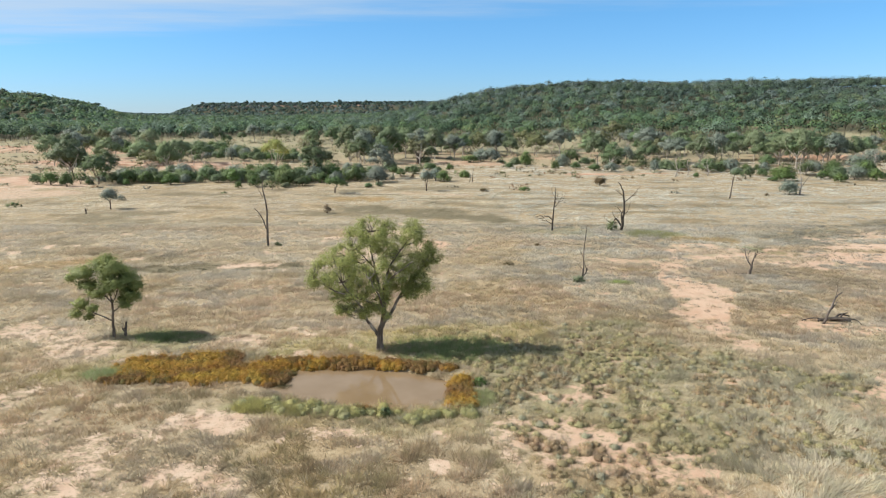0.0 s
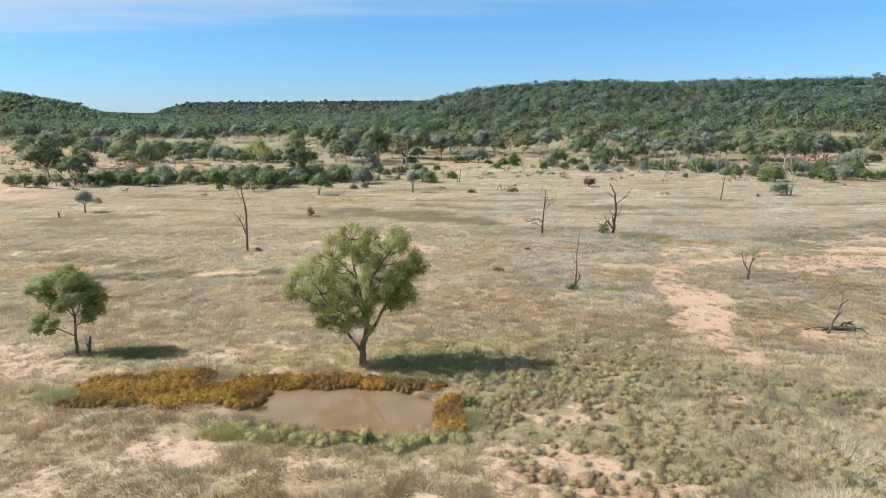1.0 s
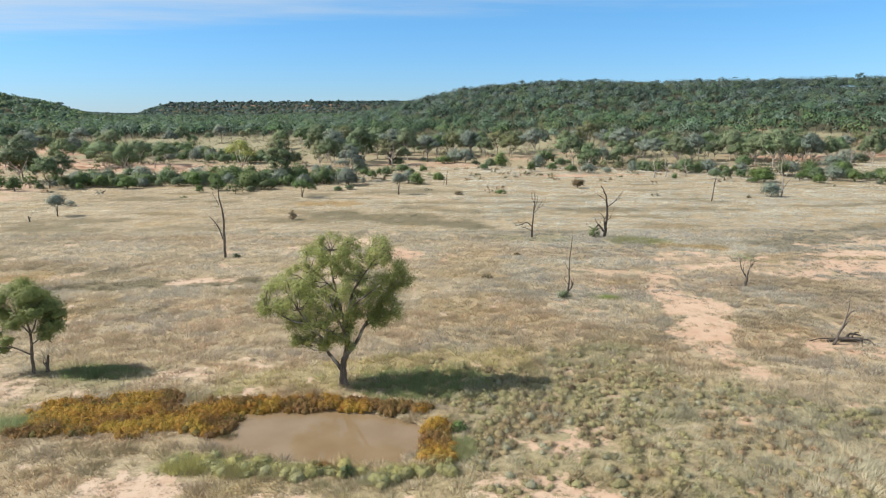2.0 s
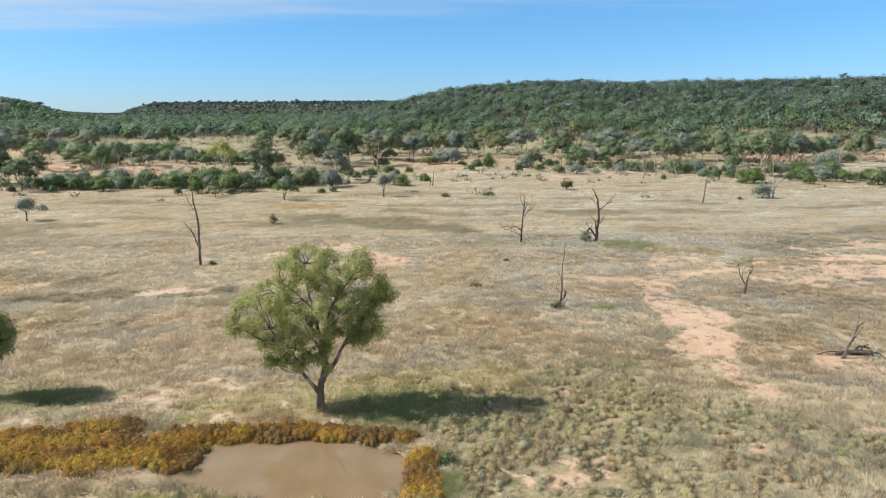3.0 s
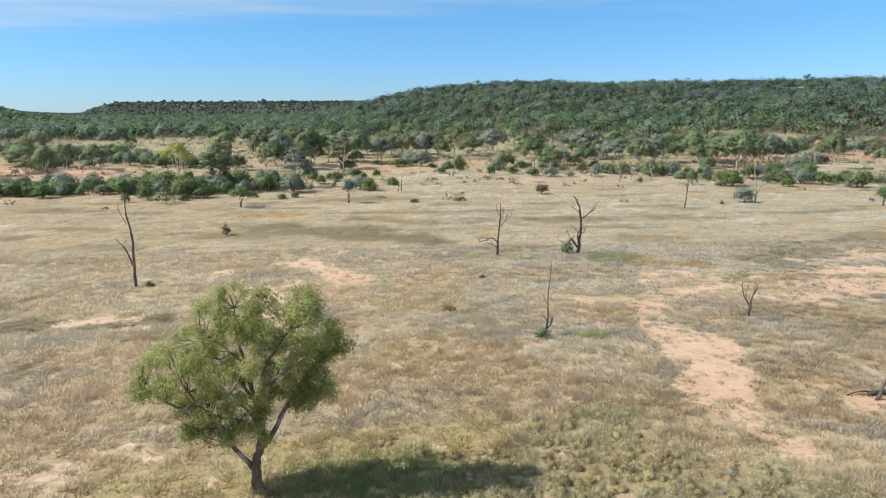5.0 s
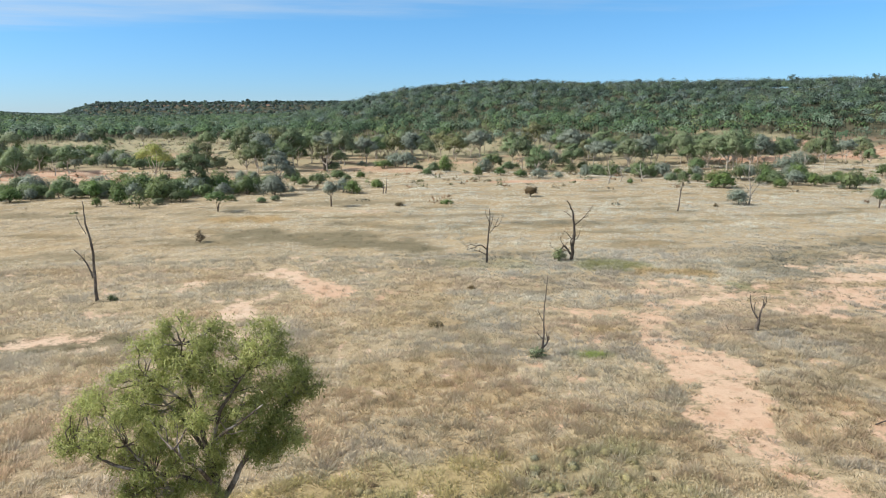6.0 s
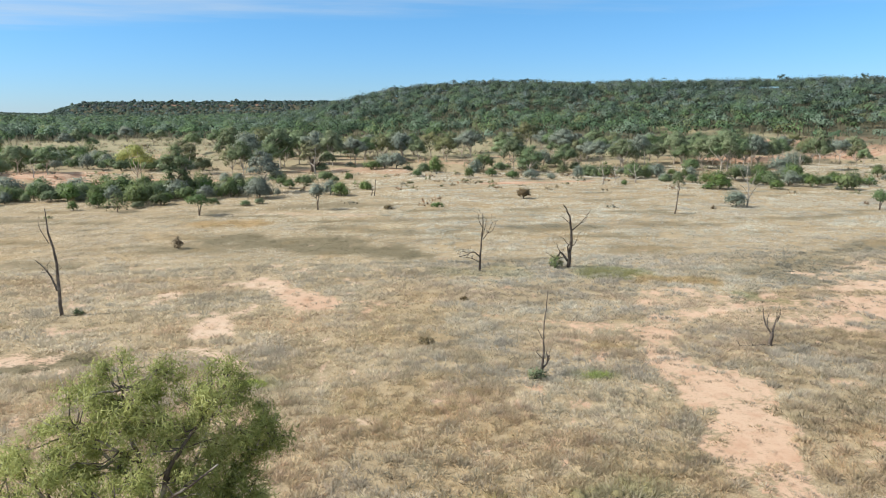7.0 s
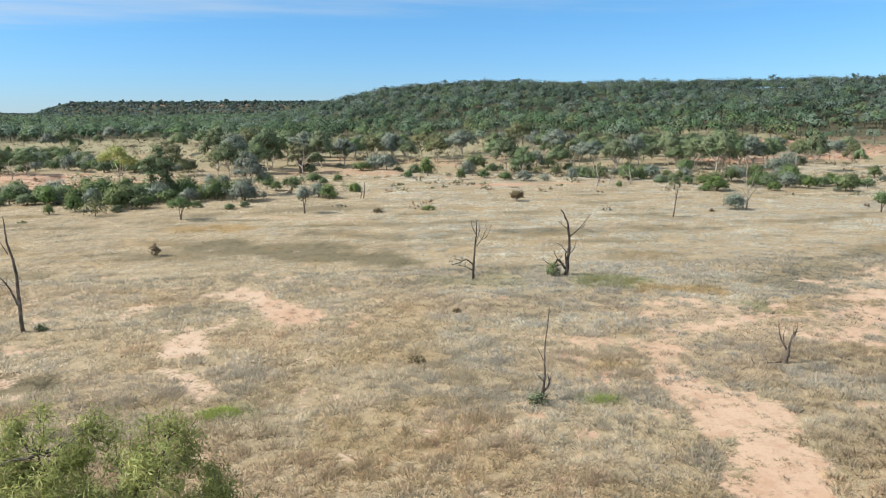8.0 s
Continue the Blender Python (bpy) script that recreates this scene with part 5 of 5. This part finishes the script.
def fallen_log():
    rng = np.random.RandomState(51)
    x, y = 28.2, 45.9
    ob = tagged(thing("fallen_log", x, y), "dark broken fallen trunk lying on bald soil", "log")
    for name, path, r0, r1 in (("trunk", [(-.9, 0, .1), (-.3, .1, .16), (.5, .0, .22), (1.3, -.2, .2)], .08, .19), ("branch", [(.3, .05, .18), (.9, .5, .4), (1.5, .6, .3), (2.0, .9, .1)], .09, .04), ("branch", [(.1, .0, .2), (.7, -.4, .35), (1.3, -.6, .1)], .07, .03),
                               ("branch", [(-.4, .1, .15), (-1.1, .3, .2), (-2.0, .2, .06)], .06, .03), ("branch", [(.6, -.1, .25), (.9, .1, .55), (1.3, .2, .62)], .08, .04), ("branch", [(1.0, -.1, .2), (1.5, -.5, .32), (1.7, -.9, .1)], .07, .03)):
        v, f = tube(path, r0, r1, 7, rng)
        part(name, mesh_of(name, v, f, M_CHARRED, 3, True), ob)


fallen_log()


# ---- trees and bushes of the middle distance ----
def gum(seed, bark, leaf, name, label, x, y, tall, wide, fork=0.3, pads_n=16, lean=0.0, per=46, leaf_size=0.30, open_crown=0.0):
    rng = np.random.RandomState(seed)
    ob = tagged(thing(name, x, y), label, "tree", "gum trees of the open woodland" if seed > 200 else "")
    top = np.array((lean * tall * 0.5, rng.normal(0, .15), tall * fork))
    trunk = ([(0, 0, 0), tuple(top * (0.5, 0.3, 0.5)), tuple(top)], 0.022 * tall, 0.013 * tall)
    pads = []
    for i in range(pads_n):
        a, q = i * 2.4 + rng.normal(0, .4), math.sqrt((i + 0.5) / pads_n)
        up = 0.93 - 0.30 * q ** 1.7 - 0.17 * rng.random() - open_crown * rng.random() * 0.16
        pads.append((lean * tall * up + math.cos(a) * q * wide * 0.42, math.sin(a) * q * wide * 0.42, tall * up, wide * rng.uniform(0.16, 0.235)))
    limbs = []
    for k in range(5):
        p = np.array(pads[pads_n - 1 - 2 * k][:3])
        limbs.append((branch_to(top * (1, 1, 1 - 0.08 * k), p, rng, 0.05), 0.015 * tall, 0.005 * tall))
    return grow(ob, trunk, limbs, pads, bark, leaf, rng, per * 2.1 * (0.3 / leaf_size) ** 2, leaf_size * 1.25, leaf_size * 1.0, 0.4, 6, 0.006 * tall, "", 0.6, 0)


def bush(seed, leaf, name, label, x, y, tall, wide, stem=0.15, lumps=7, count=1150, leaf_size=0.23, category="bush"):
    rng = np.random.RandomState(seed)
    ob = tagged(thing(name, x, y), label, category, "shrubs along the creek" if name == "shrub" else "")
    body = tall * (1 - stem)
    pads = []
    for i in range(lumps):
        a, q = i * 2.4, math.sqrt(i / lumps)
        pads.append((math.cos(a) * q * wide * 0.33, math.sin(a) * q * wide * 0.33, tall * stem + body * (0.58 - 0.2 * q + rng.uniform(-0.08, 0.14)), min(wide, body * 1.5) * rng.uniform(0.24, 0.34)))
    if stem < 0.2:
        for i in range(6):      # foliage down to the ground
            a = i * 1.05 + rng.uniform(0, 0.5)
            pads.append((math.cos(a) * wide * 0.34, math.sin(a) * wide * 0.34, tall * stem + body * rng.uniform(0.2, 0.34), min(wide * 0.24, body * 0.3)))
    for k in range(3):
        e = pads[(k * 2 + 1) % lumps]
        v, f = tube([(rng.normal(0, .05), rng.normal(0, .05), 0), (e[0] * .3, e[1] * .3, e[2] * .5), e[:3]], 0.02 * tall + 0.02, 0.012, 5, None, 2)
        part("stem", mesh_of("stem", v, f, M_BARK, 3, True), ob)
    area = sum(p[3] ** 2 for p in pads)
    v, f, out = leaves(pads, count / area, leaf_size * 1.3, leaf_size * 1.05, rng, 0.1, 0.9, False, 0.7)
    v[:, 2] = np.maximum(v[:, 2], 0.03)
    part("crown", mesh_of("crown", v, f, leaf, 3, outward=out), ob)
    return ob


def put(ob, size, x, y, s, rng, squash=1.0, group=""):
    """A copy of ob, whose own height is size, at x, y with the height s."""
    k = s / size
    m = pose(x, y, ground_z(x, y) - 0.03, 0, 0, rng.uniform(0, 360)) @ Matrix.Diagonal((k * squash, k * squash, k, 1))
    return copy_thing(ob, m)


rng_mid = np.random.RandomState(61)

# single trees that stand out
gum(101, M_BARK, M_GUM_OLIVE, "gum_tree", "leaning olive gum tree on bald creek flat", -86.7, 155.0, 8.9, 7.5, .32, 14, -.12, 40, .32, 1.0)
gum(102, M_BARK, M_GUM_SHADE, "gum_tree", "bushy dark green gum tree at the scrub's edge", -72.1, 138.0, 6.6, 6.0, .22)
bush(103, M_GREY, "gum_tree", "slender grey-green young gum tree in dry grass", -52.2, 102.6, 4.2, 3.0, .2, 12, 1700, .16, "tree")
gum(104, M_BARK, M_GUM_MID, "gum_tree", "bright green gum tree above creek scrub", -69.5, 169.1, 5.4, 6.0, .25)
gum(105, M_BARK_PALE, M_GUM_MID, "gum_tree", "bright green round-headed gum tree", -87.8, 195.0, 6.8, 7.4, .3)
gum(106, M_BARK_PALE, M_GUM, "gum_tree", "pale-trunked gum tree with an open yellow-olive crown", -43.8, 173.6, 8.6, 7.6, .2, 11, .03, 42, .30, 0.0)
gum(107, M_BARK, M_GUM_SHADE, "gum_tree", "tall dark gum tree with a narrow broken crown", -28.6, 145.8, 10.7, 5.8, .3, 26, .02, 46, .30, 2.2)
gum(108, M_BARK_PALE, M_GREY, "gum_tree", "tall grey-green gum tree behind a blue-grey bush", -14.0, 150.2, 9.0, 6.3, .3, 16, 0, 44, .32, .8)
bush(109, M_GREY, "saltbush", "dense blue-grey bush beneath a tall gum", -13.9, 141.4, 4.3, 5.0, .02, 12, 3000, .22)
bush(110, M_SHRUB, "umbrella_tree", "flat-topped green umbrella shaped small tree", -20.1, 122.3, 3.4, 5.2, .48, 11, 900, .2, "tree")
bush(111, M_GREY, "wattle_tree", "small grey-green tree on a thin stem", -3.2, 126.2, 4.9, 2.8, .3, 9, 1100, .2, "tree")
bush(112, M_SHRUB, "round_bush", "round dark green bush on the open plain", 0.3, 143.4, 3.2, 3.3, .04)
bush(113, M_GREY, "round_bush", "round grey-green bush beside a greener one", -1.6, 145.4, 3.3, 3.0, .04)
bush(114, M_SHRUB, "round_bush", "small round green bush near bare poles", 5.1, 153.5, 2.4, 2.5, .03)
bush(115, M_GREY, "saltbush", "domed grey bush beside a bleached dead tree", 63.3, 120.0, 3.1, 3.5, .12, 10, 1700, .2)
bush(116, M_GUM_SHADE, "gum_tree", "small dark gum tree at the plain's edge", 84.4, 114.7, 4.0, 2.8, .2, 12, 1500, .17, "tree")
bush(117, M_DRYBUSH, "small_tree", "small brownish round tree in dry grass", 32.2, 135.4, 2.0, 2.3, .22)
bush(118, M_DRYBUSH, "dry_bush", "small conical brown bush in dry grass", -17.4, 98.4, 1.8, 1.3, .0, 7, 500, .12)
bush(119, M_SHRUB, "low_bush", "small dark bush at a dead tree's foot", -18.8, 73.7, .55, .9, 0, 6, 220, .1)
bush(120, M_SHRUB, "low_bush", "dark green bush crowding a broken dead tree", 21.7, 83.6, 1.7, 1.6, 0, 8, 600, .12)
bush(121, M_GUM_SHADE, "low_bush", "small olive bush at a dead sapling's foot", 12.1, 56.9, .85, 1.15, 0, 7, 420, .09)
bush(122, M_SHRUB, "low_bush", "small dark bush beside the pond", 2.1, 34.6, .62, 1.0, 0, 7, 420, .07)
bush(123, M_SHRUB, "low_bush", "small bluish green bush at the water's edge", -2.9, 30.75, .62, .75, 0, 7, 420, .07)
bush(124, M_DRYBUSH, "dry_bush", "low dark dry tuft in straw grass", 10.8, 73.6, .35, .9, 0, 5, 160, .1)
bush(125, M_DRYBUSH, "dry_bush", "low flat grey-brown tuft in straw grass", 6.5, 63.7, .45, 1.5, 0, 6, 240, .1)
bush(126, M_SHRUB, "low_bush", "wide low green bush on the plain", 15.7, 126.8, 1.0, 2.8, 0, 8, 500, .15)
bush(127, M_DRYBUSH, "dry_bush", "low brown bush on the plain", 7.8, 125.4, .9, 1.8, 0, 7, 400, .14)
bush(128, M_DRYBUSH, "dry_bush", "tiny brown upright bush in pale grass", 58.5, 118.5, .8, .8, 0, 5, 120, .14)
bush(129, M_SHRUB, "low_bush", "low green bushes in grass by bald soil", -68.4, 104.3, 1.0, 3.0, 0, 8, 260, .16)
bush(130, M_GREY, "saltbush", "small grey bush beside a young gum", -55.6, 113.1, 1.4, 1.8, 0, 6, 240, .16)

# creek scrub and open woodland, from a few grown patterns
shrub_a = bush(201, M_SHRUB, "shrub", "dense rounded green shrub along the creek", -62.3, 140.5, 2.9, 3.8, .08)
shrub_b = bush(202, M_SHRUB, "shrub", "dense rounded green shrub along the creek", -55.0, 142.4, 2.7, 4.1, .12, 8)
shrub_c = bush(203, M_GREY, "shrub", "rounded grey-green shrub along the creek", -69.5, 144.3, 3.3, 4.1, .08, 8)
shrub_d = bush(204, M_SHRUB, "shrub", "wide dark green shrub along the creek", 75.0, 144.7, 3.2, 4.9, .04, 9, 420)
shrub_e = bush(205, M_SHRUB, "shrub", "tall rounded green shrub along the creek", -44.5, 141.0, 3.4, 3.2, .06, 8)
shrub_f = bush(206, M_GUM_SHADE, "shrub", "rounded olive shrub along the creek", -58.0, 145.5, 3.0, 3.0, .1, 6)
gum_a = gum(211, M_BARK_PALE, M_GUM_MID, "gum_tree", "pale-trunked green gum tree in open woodland", 69.4, 224.3, 8.7, 8.4, .35)
gum_b = gum(212, M_BARK_PALE, M_GUM_SHADE, "gum_tree", "dark green gum tree in open woodland", 88.6, 252.2, 8.3, 7.5, .3)
gum_c = gum(213, M_BARK_PALE, M_GUM_OLIVE, "gum_tree", "white-limbed olive gum tree in open woodland", -7.2, 193.3, 8.8, 7.0, .24, 14, 0, 34, .34, 1.0)
gum_d = gum(214, M_BARK_PALE, M_GREY, "gum_tree", "grey-green gum tree in open woodland", 81.7, 209.7, 7.3, 6.6, .3)
gum_e = gum(215, M_BARK_PALE, M_GUM_MID, "gum_tree", "tall broad gum tree over creek scrub", 94.5, 177.4, 11.1, 9.0, .3, 20)
dead_a = dead_tree("dead_tree", "bleached leafless dead tree in the creek scrub", 55.0, 156.0, [([(0, 0), (.2, 1.6), (-.3, 3.4), (-.2, 4.8)], .16, .04), ([(.1, 1.0), (1.2, 1.9), (2.2, 1.6)], .1, .03), ([(0, 1.8), (-1.1, 3.0), (-1.9, 3.6)], .09, .025),
                   ([(-.1, 2.6), (.7, 3.8), (1.0, 4.9)], .05, .015)], M_DEAD_PALE, 13)
GREEN_SHRUBS_A = ((-56.7, 137.2, 2.4, 3.5), (-56.7, 142.1, 2.5, 3.0), (-52.0, 144.0, 2.3, 3.4), (-46.3, 143.3, 2.7, 3.7), (-44.3, 148.6, 2.6, 3.2), (-38.0, 133.6, 2.8, 2.8), (-33.2, 127.6, 3.0, 3.6), (-40.6, 130.6, 1.4, 1.5), (-50.4, 173.5, 1.5, 2.1), (-28.7, 134.8, 2.2, 2.9), (-33.0, 144.3, 2.4, 3.8), (-40.2, 154.2, 2.4, 3.3), (-32.6, 153.2, 2.2, 3.3), (-27.1, 149.4, 2.7, 2.9), (-103.8, 244.8, 4.7, 4.8), (-100.5, 244.4, 3.8, 4.2), (-95.7, 239.7, 3.2, 3.5), (-86.5, 246.9, 3.0, 3.7), (-73.7, 215.2, 2.6, 2.9), (-70.7, 211.6, 2.3, 2.6), (-10.0, 157.0, 1.9, 2.1), (-8.6, 164.2, 1.8, 1.8))
GREEN_SHRUBS_B = ((-5.7, 165.8, 2.3, 2.1), (-2.7, 171.7, 1.7, 2.2), (-13.0, 173.0, 1.7, 2.6), (1.8, 171.1, 1.9, 1.9), (-21.4, 155.0, 2.4, 5.7), (-18.2, 148.2, 2.5, 2.9), (-20.4, 134.9, 1.1, 2.3), (8.2, 198.5, 2.5, 4.6), (22.2, 199.8, 2.1, 3.1), (29.2, 172.0, 2.4, 2.0), (35.4, 176.0, 2.0, 2.7), (39.1, 170.8, 2.0, 3.1), (52.8, 176.2, 3.2, 3.2), (62.2, 172.6, 3.6, 4.1), (69.9, 181.9, 2.2, 2.9), (59.6, 155.5, 1.4, 1.2), (67.5, 147.1, 3.1, 2.7), (79.4, 157.0, 2.3, 3.4), (75.0, 144.4, 3.2, 4.2), (86.2, 143.0, 2.1, 2.7), (96.4, 152.8, 3.1, 3.7), (95.4, 145.3, 2.5, 3.1))
GREEN_SHRUBS_C = ((106.4, 153.5, 2.3, 2.5), (99.0, 139.6, 3.4, 3.8), (107.3, 143.8, 2.5, 3.5), (72.4, 144.7, 1.0, 2.3), (127.1, 164.3, 2.9, 2.7))
DARK_SHRUBS_A = ((-55.1, 143.1, 2.2, 2.7), (-48.5, 142.3, 2.0, 3.7), (-44.7, 143.1, 2.5, 3.0), (-31.5, 131.7, 1.2, 2.5), (-36.3, 147.6, 2.5, 3.5), (-25.0, 149.1, 3.2, 2.5), (-114.8, 254.9, 5.2, 3.7), (-93.2, 252.2, 4.6, 5.6), (-85.7, 255.8, 4.1, 5.1), (-74.4, 241.1, 4.1, 5.4), (-56.5, 203.8, 3.0, 3.5), (-49.0, 202.8, 3.2, 4.5), (-46.3, 205.4, 2.8, 3.6), (-45.6, 229.4, 3.1, 5.2), (-35.6, 201.1, 3.5, 4.0), (-6.9, 162.1, 2.4, 2.4), (-3.6, 171.8, 2.1, 2.6), (-13.6, 168.8, 2.9, 3.4), (-1.2, 167.2, 1.5, 1.7), (-14.9, 131.8, 1.0, 2.8), (-13.0, 134.0, 1.0, 2.3), (-5.2, 194.3, 2.4, 3.0))
DARK_SHRUBS_B = ((17.6, 200.4, 1.8, 3.1), (17.9, 178.2, 1.8, 2.1), (25.3, 199.4, 1.3, 2.6), (41.5, 194.2, 2.3, 3.1), (44.3, 197.0, 1.3, 2.1), (49.9, 196.2, 4.6, 5.7), (60.1, 204.8, 2.7, 4.4), (62.2, 194.7, 2.6, 2.6), (59.9, 177.9, 3.7, 5.2), (67.0, 167.2, 3.5, 4.0), (71.2, 160.1, 2.1, 2.5), (78.2, 161.3, 2.1, 2.6), (95.3, 159.1, 2.1, 3.0), (100.2, 154.3, 2.3, 2.5), (100.3, 148.4, 2.4, 2.8), (112.2, 152.8, 1.2, 2.5), (90.5, 185.0, 3.5, 4.0), (132.9, 199.1, 3.0, 4.4))
GREY_SHRUBS = ((-100.5, 257.7, 3.1, 4.4), (-86.0, 230.7, 2.5, 4.0), (-74.6, 209.1, 3.0, 3.6), (-66.2, 208.0, 4.0, 3.6), (-64.2, 217.3, 3.4, 4.0), (-11.1, 144.4, 1.4, 1.1), (11.4, 201.2, 3.8, 4.7), (14.4, 199.5, 4.2, 5.1), (2.2, 208.8, 1.3, 2.7), (42.7, 168.1, 2.4, 3.5), (56.8, 205.3, 4.6, 4.9), (53.3, 166.7, 3.0, 1.7), (74.2, 171.0, 3.2, 3.6), (72.0, 162.1, 2.1, 3.0), (47.3, 167.5, 1.5, 2.0), (113.6, 182.0, 3.5, 5.5), (120.9, 187.2, 4.6, 4.7), (97.4, 139.8, 0.9, 1.5))
CREEK_GUMS = ((-68.6, 164.5, 7.5, 4.6), (-14.2, 251.5, 7.0, 6.5), (-2.6, 209.4, 9.0, 6.4), (69.1, 222.7, 8.8, 9.0), (80.4, 205.8, 7.7, 6.1), (101.8, 284.0, 6.9, 9.4), (99.3, 227.6, 8.0, 8.1), (73.9, 287.6, 10.7, 9.4), (46.9, 265.2, 8.0, 8.5), (68.5, 288.3, 6.1, 6.2), (32.0, 227.5, 6.8, 6.6), (106.4, 209.9, 8.5, 8.1), (96.8, 178.5, 10.0, 8.7), (120.7, 208.1, 7.4, 7.5), (124.0, 180.7, 9.4, 5.5), (149.0, 204.5, 6.2, 5.8), (143.4, 190.8, 6.3, 4.8), (142.8, 187.6, 4.9, 3.2), (95.5, 203.9, 9.3, 6.1), (188.9, 287.9, 7.3, 8.2))
MORE_GUMS = ((-22, 178, 7.5, 6), (-8, 216, 8.6, 7), (-30, 232, 8.5, 7), (-18, 240, 9.0, 7.5), (-26, 258, 9.5, 8), (4, 238, 8.0, 7), (60, 196, 7.0, 6), (42, 240, 8.0, 7), (30, 250, 8.4, 7), (134, 212, 7, 6), (-118, 268, 7.5, 7), (-78, 176, 6.0, 5.5), (-28.5, 203, 10, 7), (-23, 194, 9, 6.5), (-21, 206, 10.5, 7.5), (-16, 201, 10, 7), (-12.3, 219, 9.5, 7.5), (-9, 234.6, 9, 7))
SIZES = {shrub_a: (2.9, 3.8), shrub_b: (2.7, 4.1), shrub_c: (3.3, 4.1), shrub_d: (3.2, 4.9), shrub_e: (3.4, 3.2), shrub_f: (3.0, 3.0), gum_a: (8.7, 8.4), gum_b: (8.3, 7.5), gum_c: (8.8, 7.0), gum_d: (7.3, 6.6), gum_e: (11.1, 9.0)}


def plant(rows, patterns):
    for i, (x, y, tall, wide) in enumerate(rows):
        pattern = patterns[i % len(patterns)]
        t0, w0 = SIZES[pattern]
        put(pattern, t0, x, y, tall * 1.14, rng_mid, min(1.5, max(0.6, (wide / tall) / (w0 / t0))))


plant(GREEN_SHRUBS_A + GREEN_SHRUBS_B + GREEN_SHRUBS_C, (shrub_e, shrub_a, shrub_d, shrub_b))
plant(DARK_SHRUBS_A + DARK_SHRUBS_B, (shrub_f,))
plant(GREY_SHRUBS, (shrub_c,))
plant(CREEK_GUMS + MORE_GUMS, (gum_a, gum_c, gum_b, gum_d, gum_c, gum_e))
for x, y, s in ((-86, 170, 4), (112, 172, 5), (60, 178, 4), (78, 186, 5), (-70, 186, 4.5), (-6.5, 190, 6.5), (58.5, 158, 4), (64, 160, 4.5), (-60, 168, 3.5), (118, 150, 4)):
    put(dead_a, 4.8, x, y, s, rng_mid)


def scatter():
    """More scrub in belts along the creek, and open woodland before the hills, never too close together."""
    rng = np.random.RandomState(71)
    taken = [row[:2] for row in GREEN_SHRUBS_A + GREEN_SHRUBS_B + GREEN_SHRUBS_C + DARK_SHRUBS_A + DARK_SHRUBS_B + GREY_SHRUBS + CREEK_GUMS + MORE_GUMS]
    belts = ((-84, 137, -60, 140, 3, 13, 0), (-66, 143, -28, 147, 4, 34, 0), (-60, 151, -16, 151, 4, 18, 0), (84, 150, 112, 147, 3, 12, 0), (-125, 256, -92, 240, 8, 18, 0), (-90, 234, -34, 202, 7, 32, 0), (112, 148, 150, 150, 8, 14, 0), (62, 172, 112, 166, 9, 30, 0), (-26, 166, -10, 172, 6, 8, 0),
             (-40, 262, 24, 246, 18, 34, 1), (30, 250, 120, 232, 18, 40, 1), (120, 215, 190, 250, 22, 16, 1), (70, 196, 130, 190, 10, 10, 1), (-190, 310, -60, 345, 30, 16, 1), (-120, 180, -84, 200, 12, 5, 1), (-30, 205, 4, 220, 8, 8, 1),
             (-120, 226, -30, 204, 12, 24, 0), (-112, 212, -64, 196, 10, 5, 1), (-76, 149, -18, 147, 5, 30, 0), (-34, 140, -16, 149, 4, 10, 0), (-96, 150, -74, 156, 5, 4, 1), (-160, 290, -70, 270, 20, 20, 0), (-150, 300, -40, 300, 24, 8, 1), (-40, 190, 10, 205, 10, 4, 1), (40, 190, 130, 215, 12, 16, 1), (20, 196, 60, 190, 5, 8, 0))
    for x1, y1, x2, y2, w, count, kind in belts:
        made = tries = 0
        while made < count and tries < count * 12:
            tries += 1
            k = rng.random_sample()
            x, y = x1 + (x2 - x1) * k + rng.normal(0, 0.25 * w), y1 + (y2 - y1) * k + rng.normal(0, 0.5 * w)
            if min((x - a) ** 2 + (y - b) ** 2 for a, b in taken) < (14 if kind else 4.8):
                continue
            taken.append((x, y))
            made += 1
            if kind:
                pattern, size = ((gum_a, 8.7), (gum_b, 8.3), (gum_c, 8.8), (gum_d, 7.3), (gum_b, 8.3))[rng.randint(5)]
                put(pattern, size, x, y, rng.uniform(5.5, 9.5), rng, rng.uniform(0.8, 1.1))
            else:
                pattern, size = ((shrub_a, 2.9), (shrub_b, 2.7), (shrub_c, 3.3), (shrub_d, 3.2), (shrub_e, 3.4), (shrub_f, 3.0))[rng.randint(6)]
                put(pattern, size, x, y, rng.uniform(1.5, 3.9) * (1.25 if y > 185 else 1), rng, rng.uniform(0.75, 1.1))


scatter()
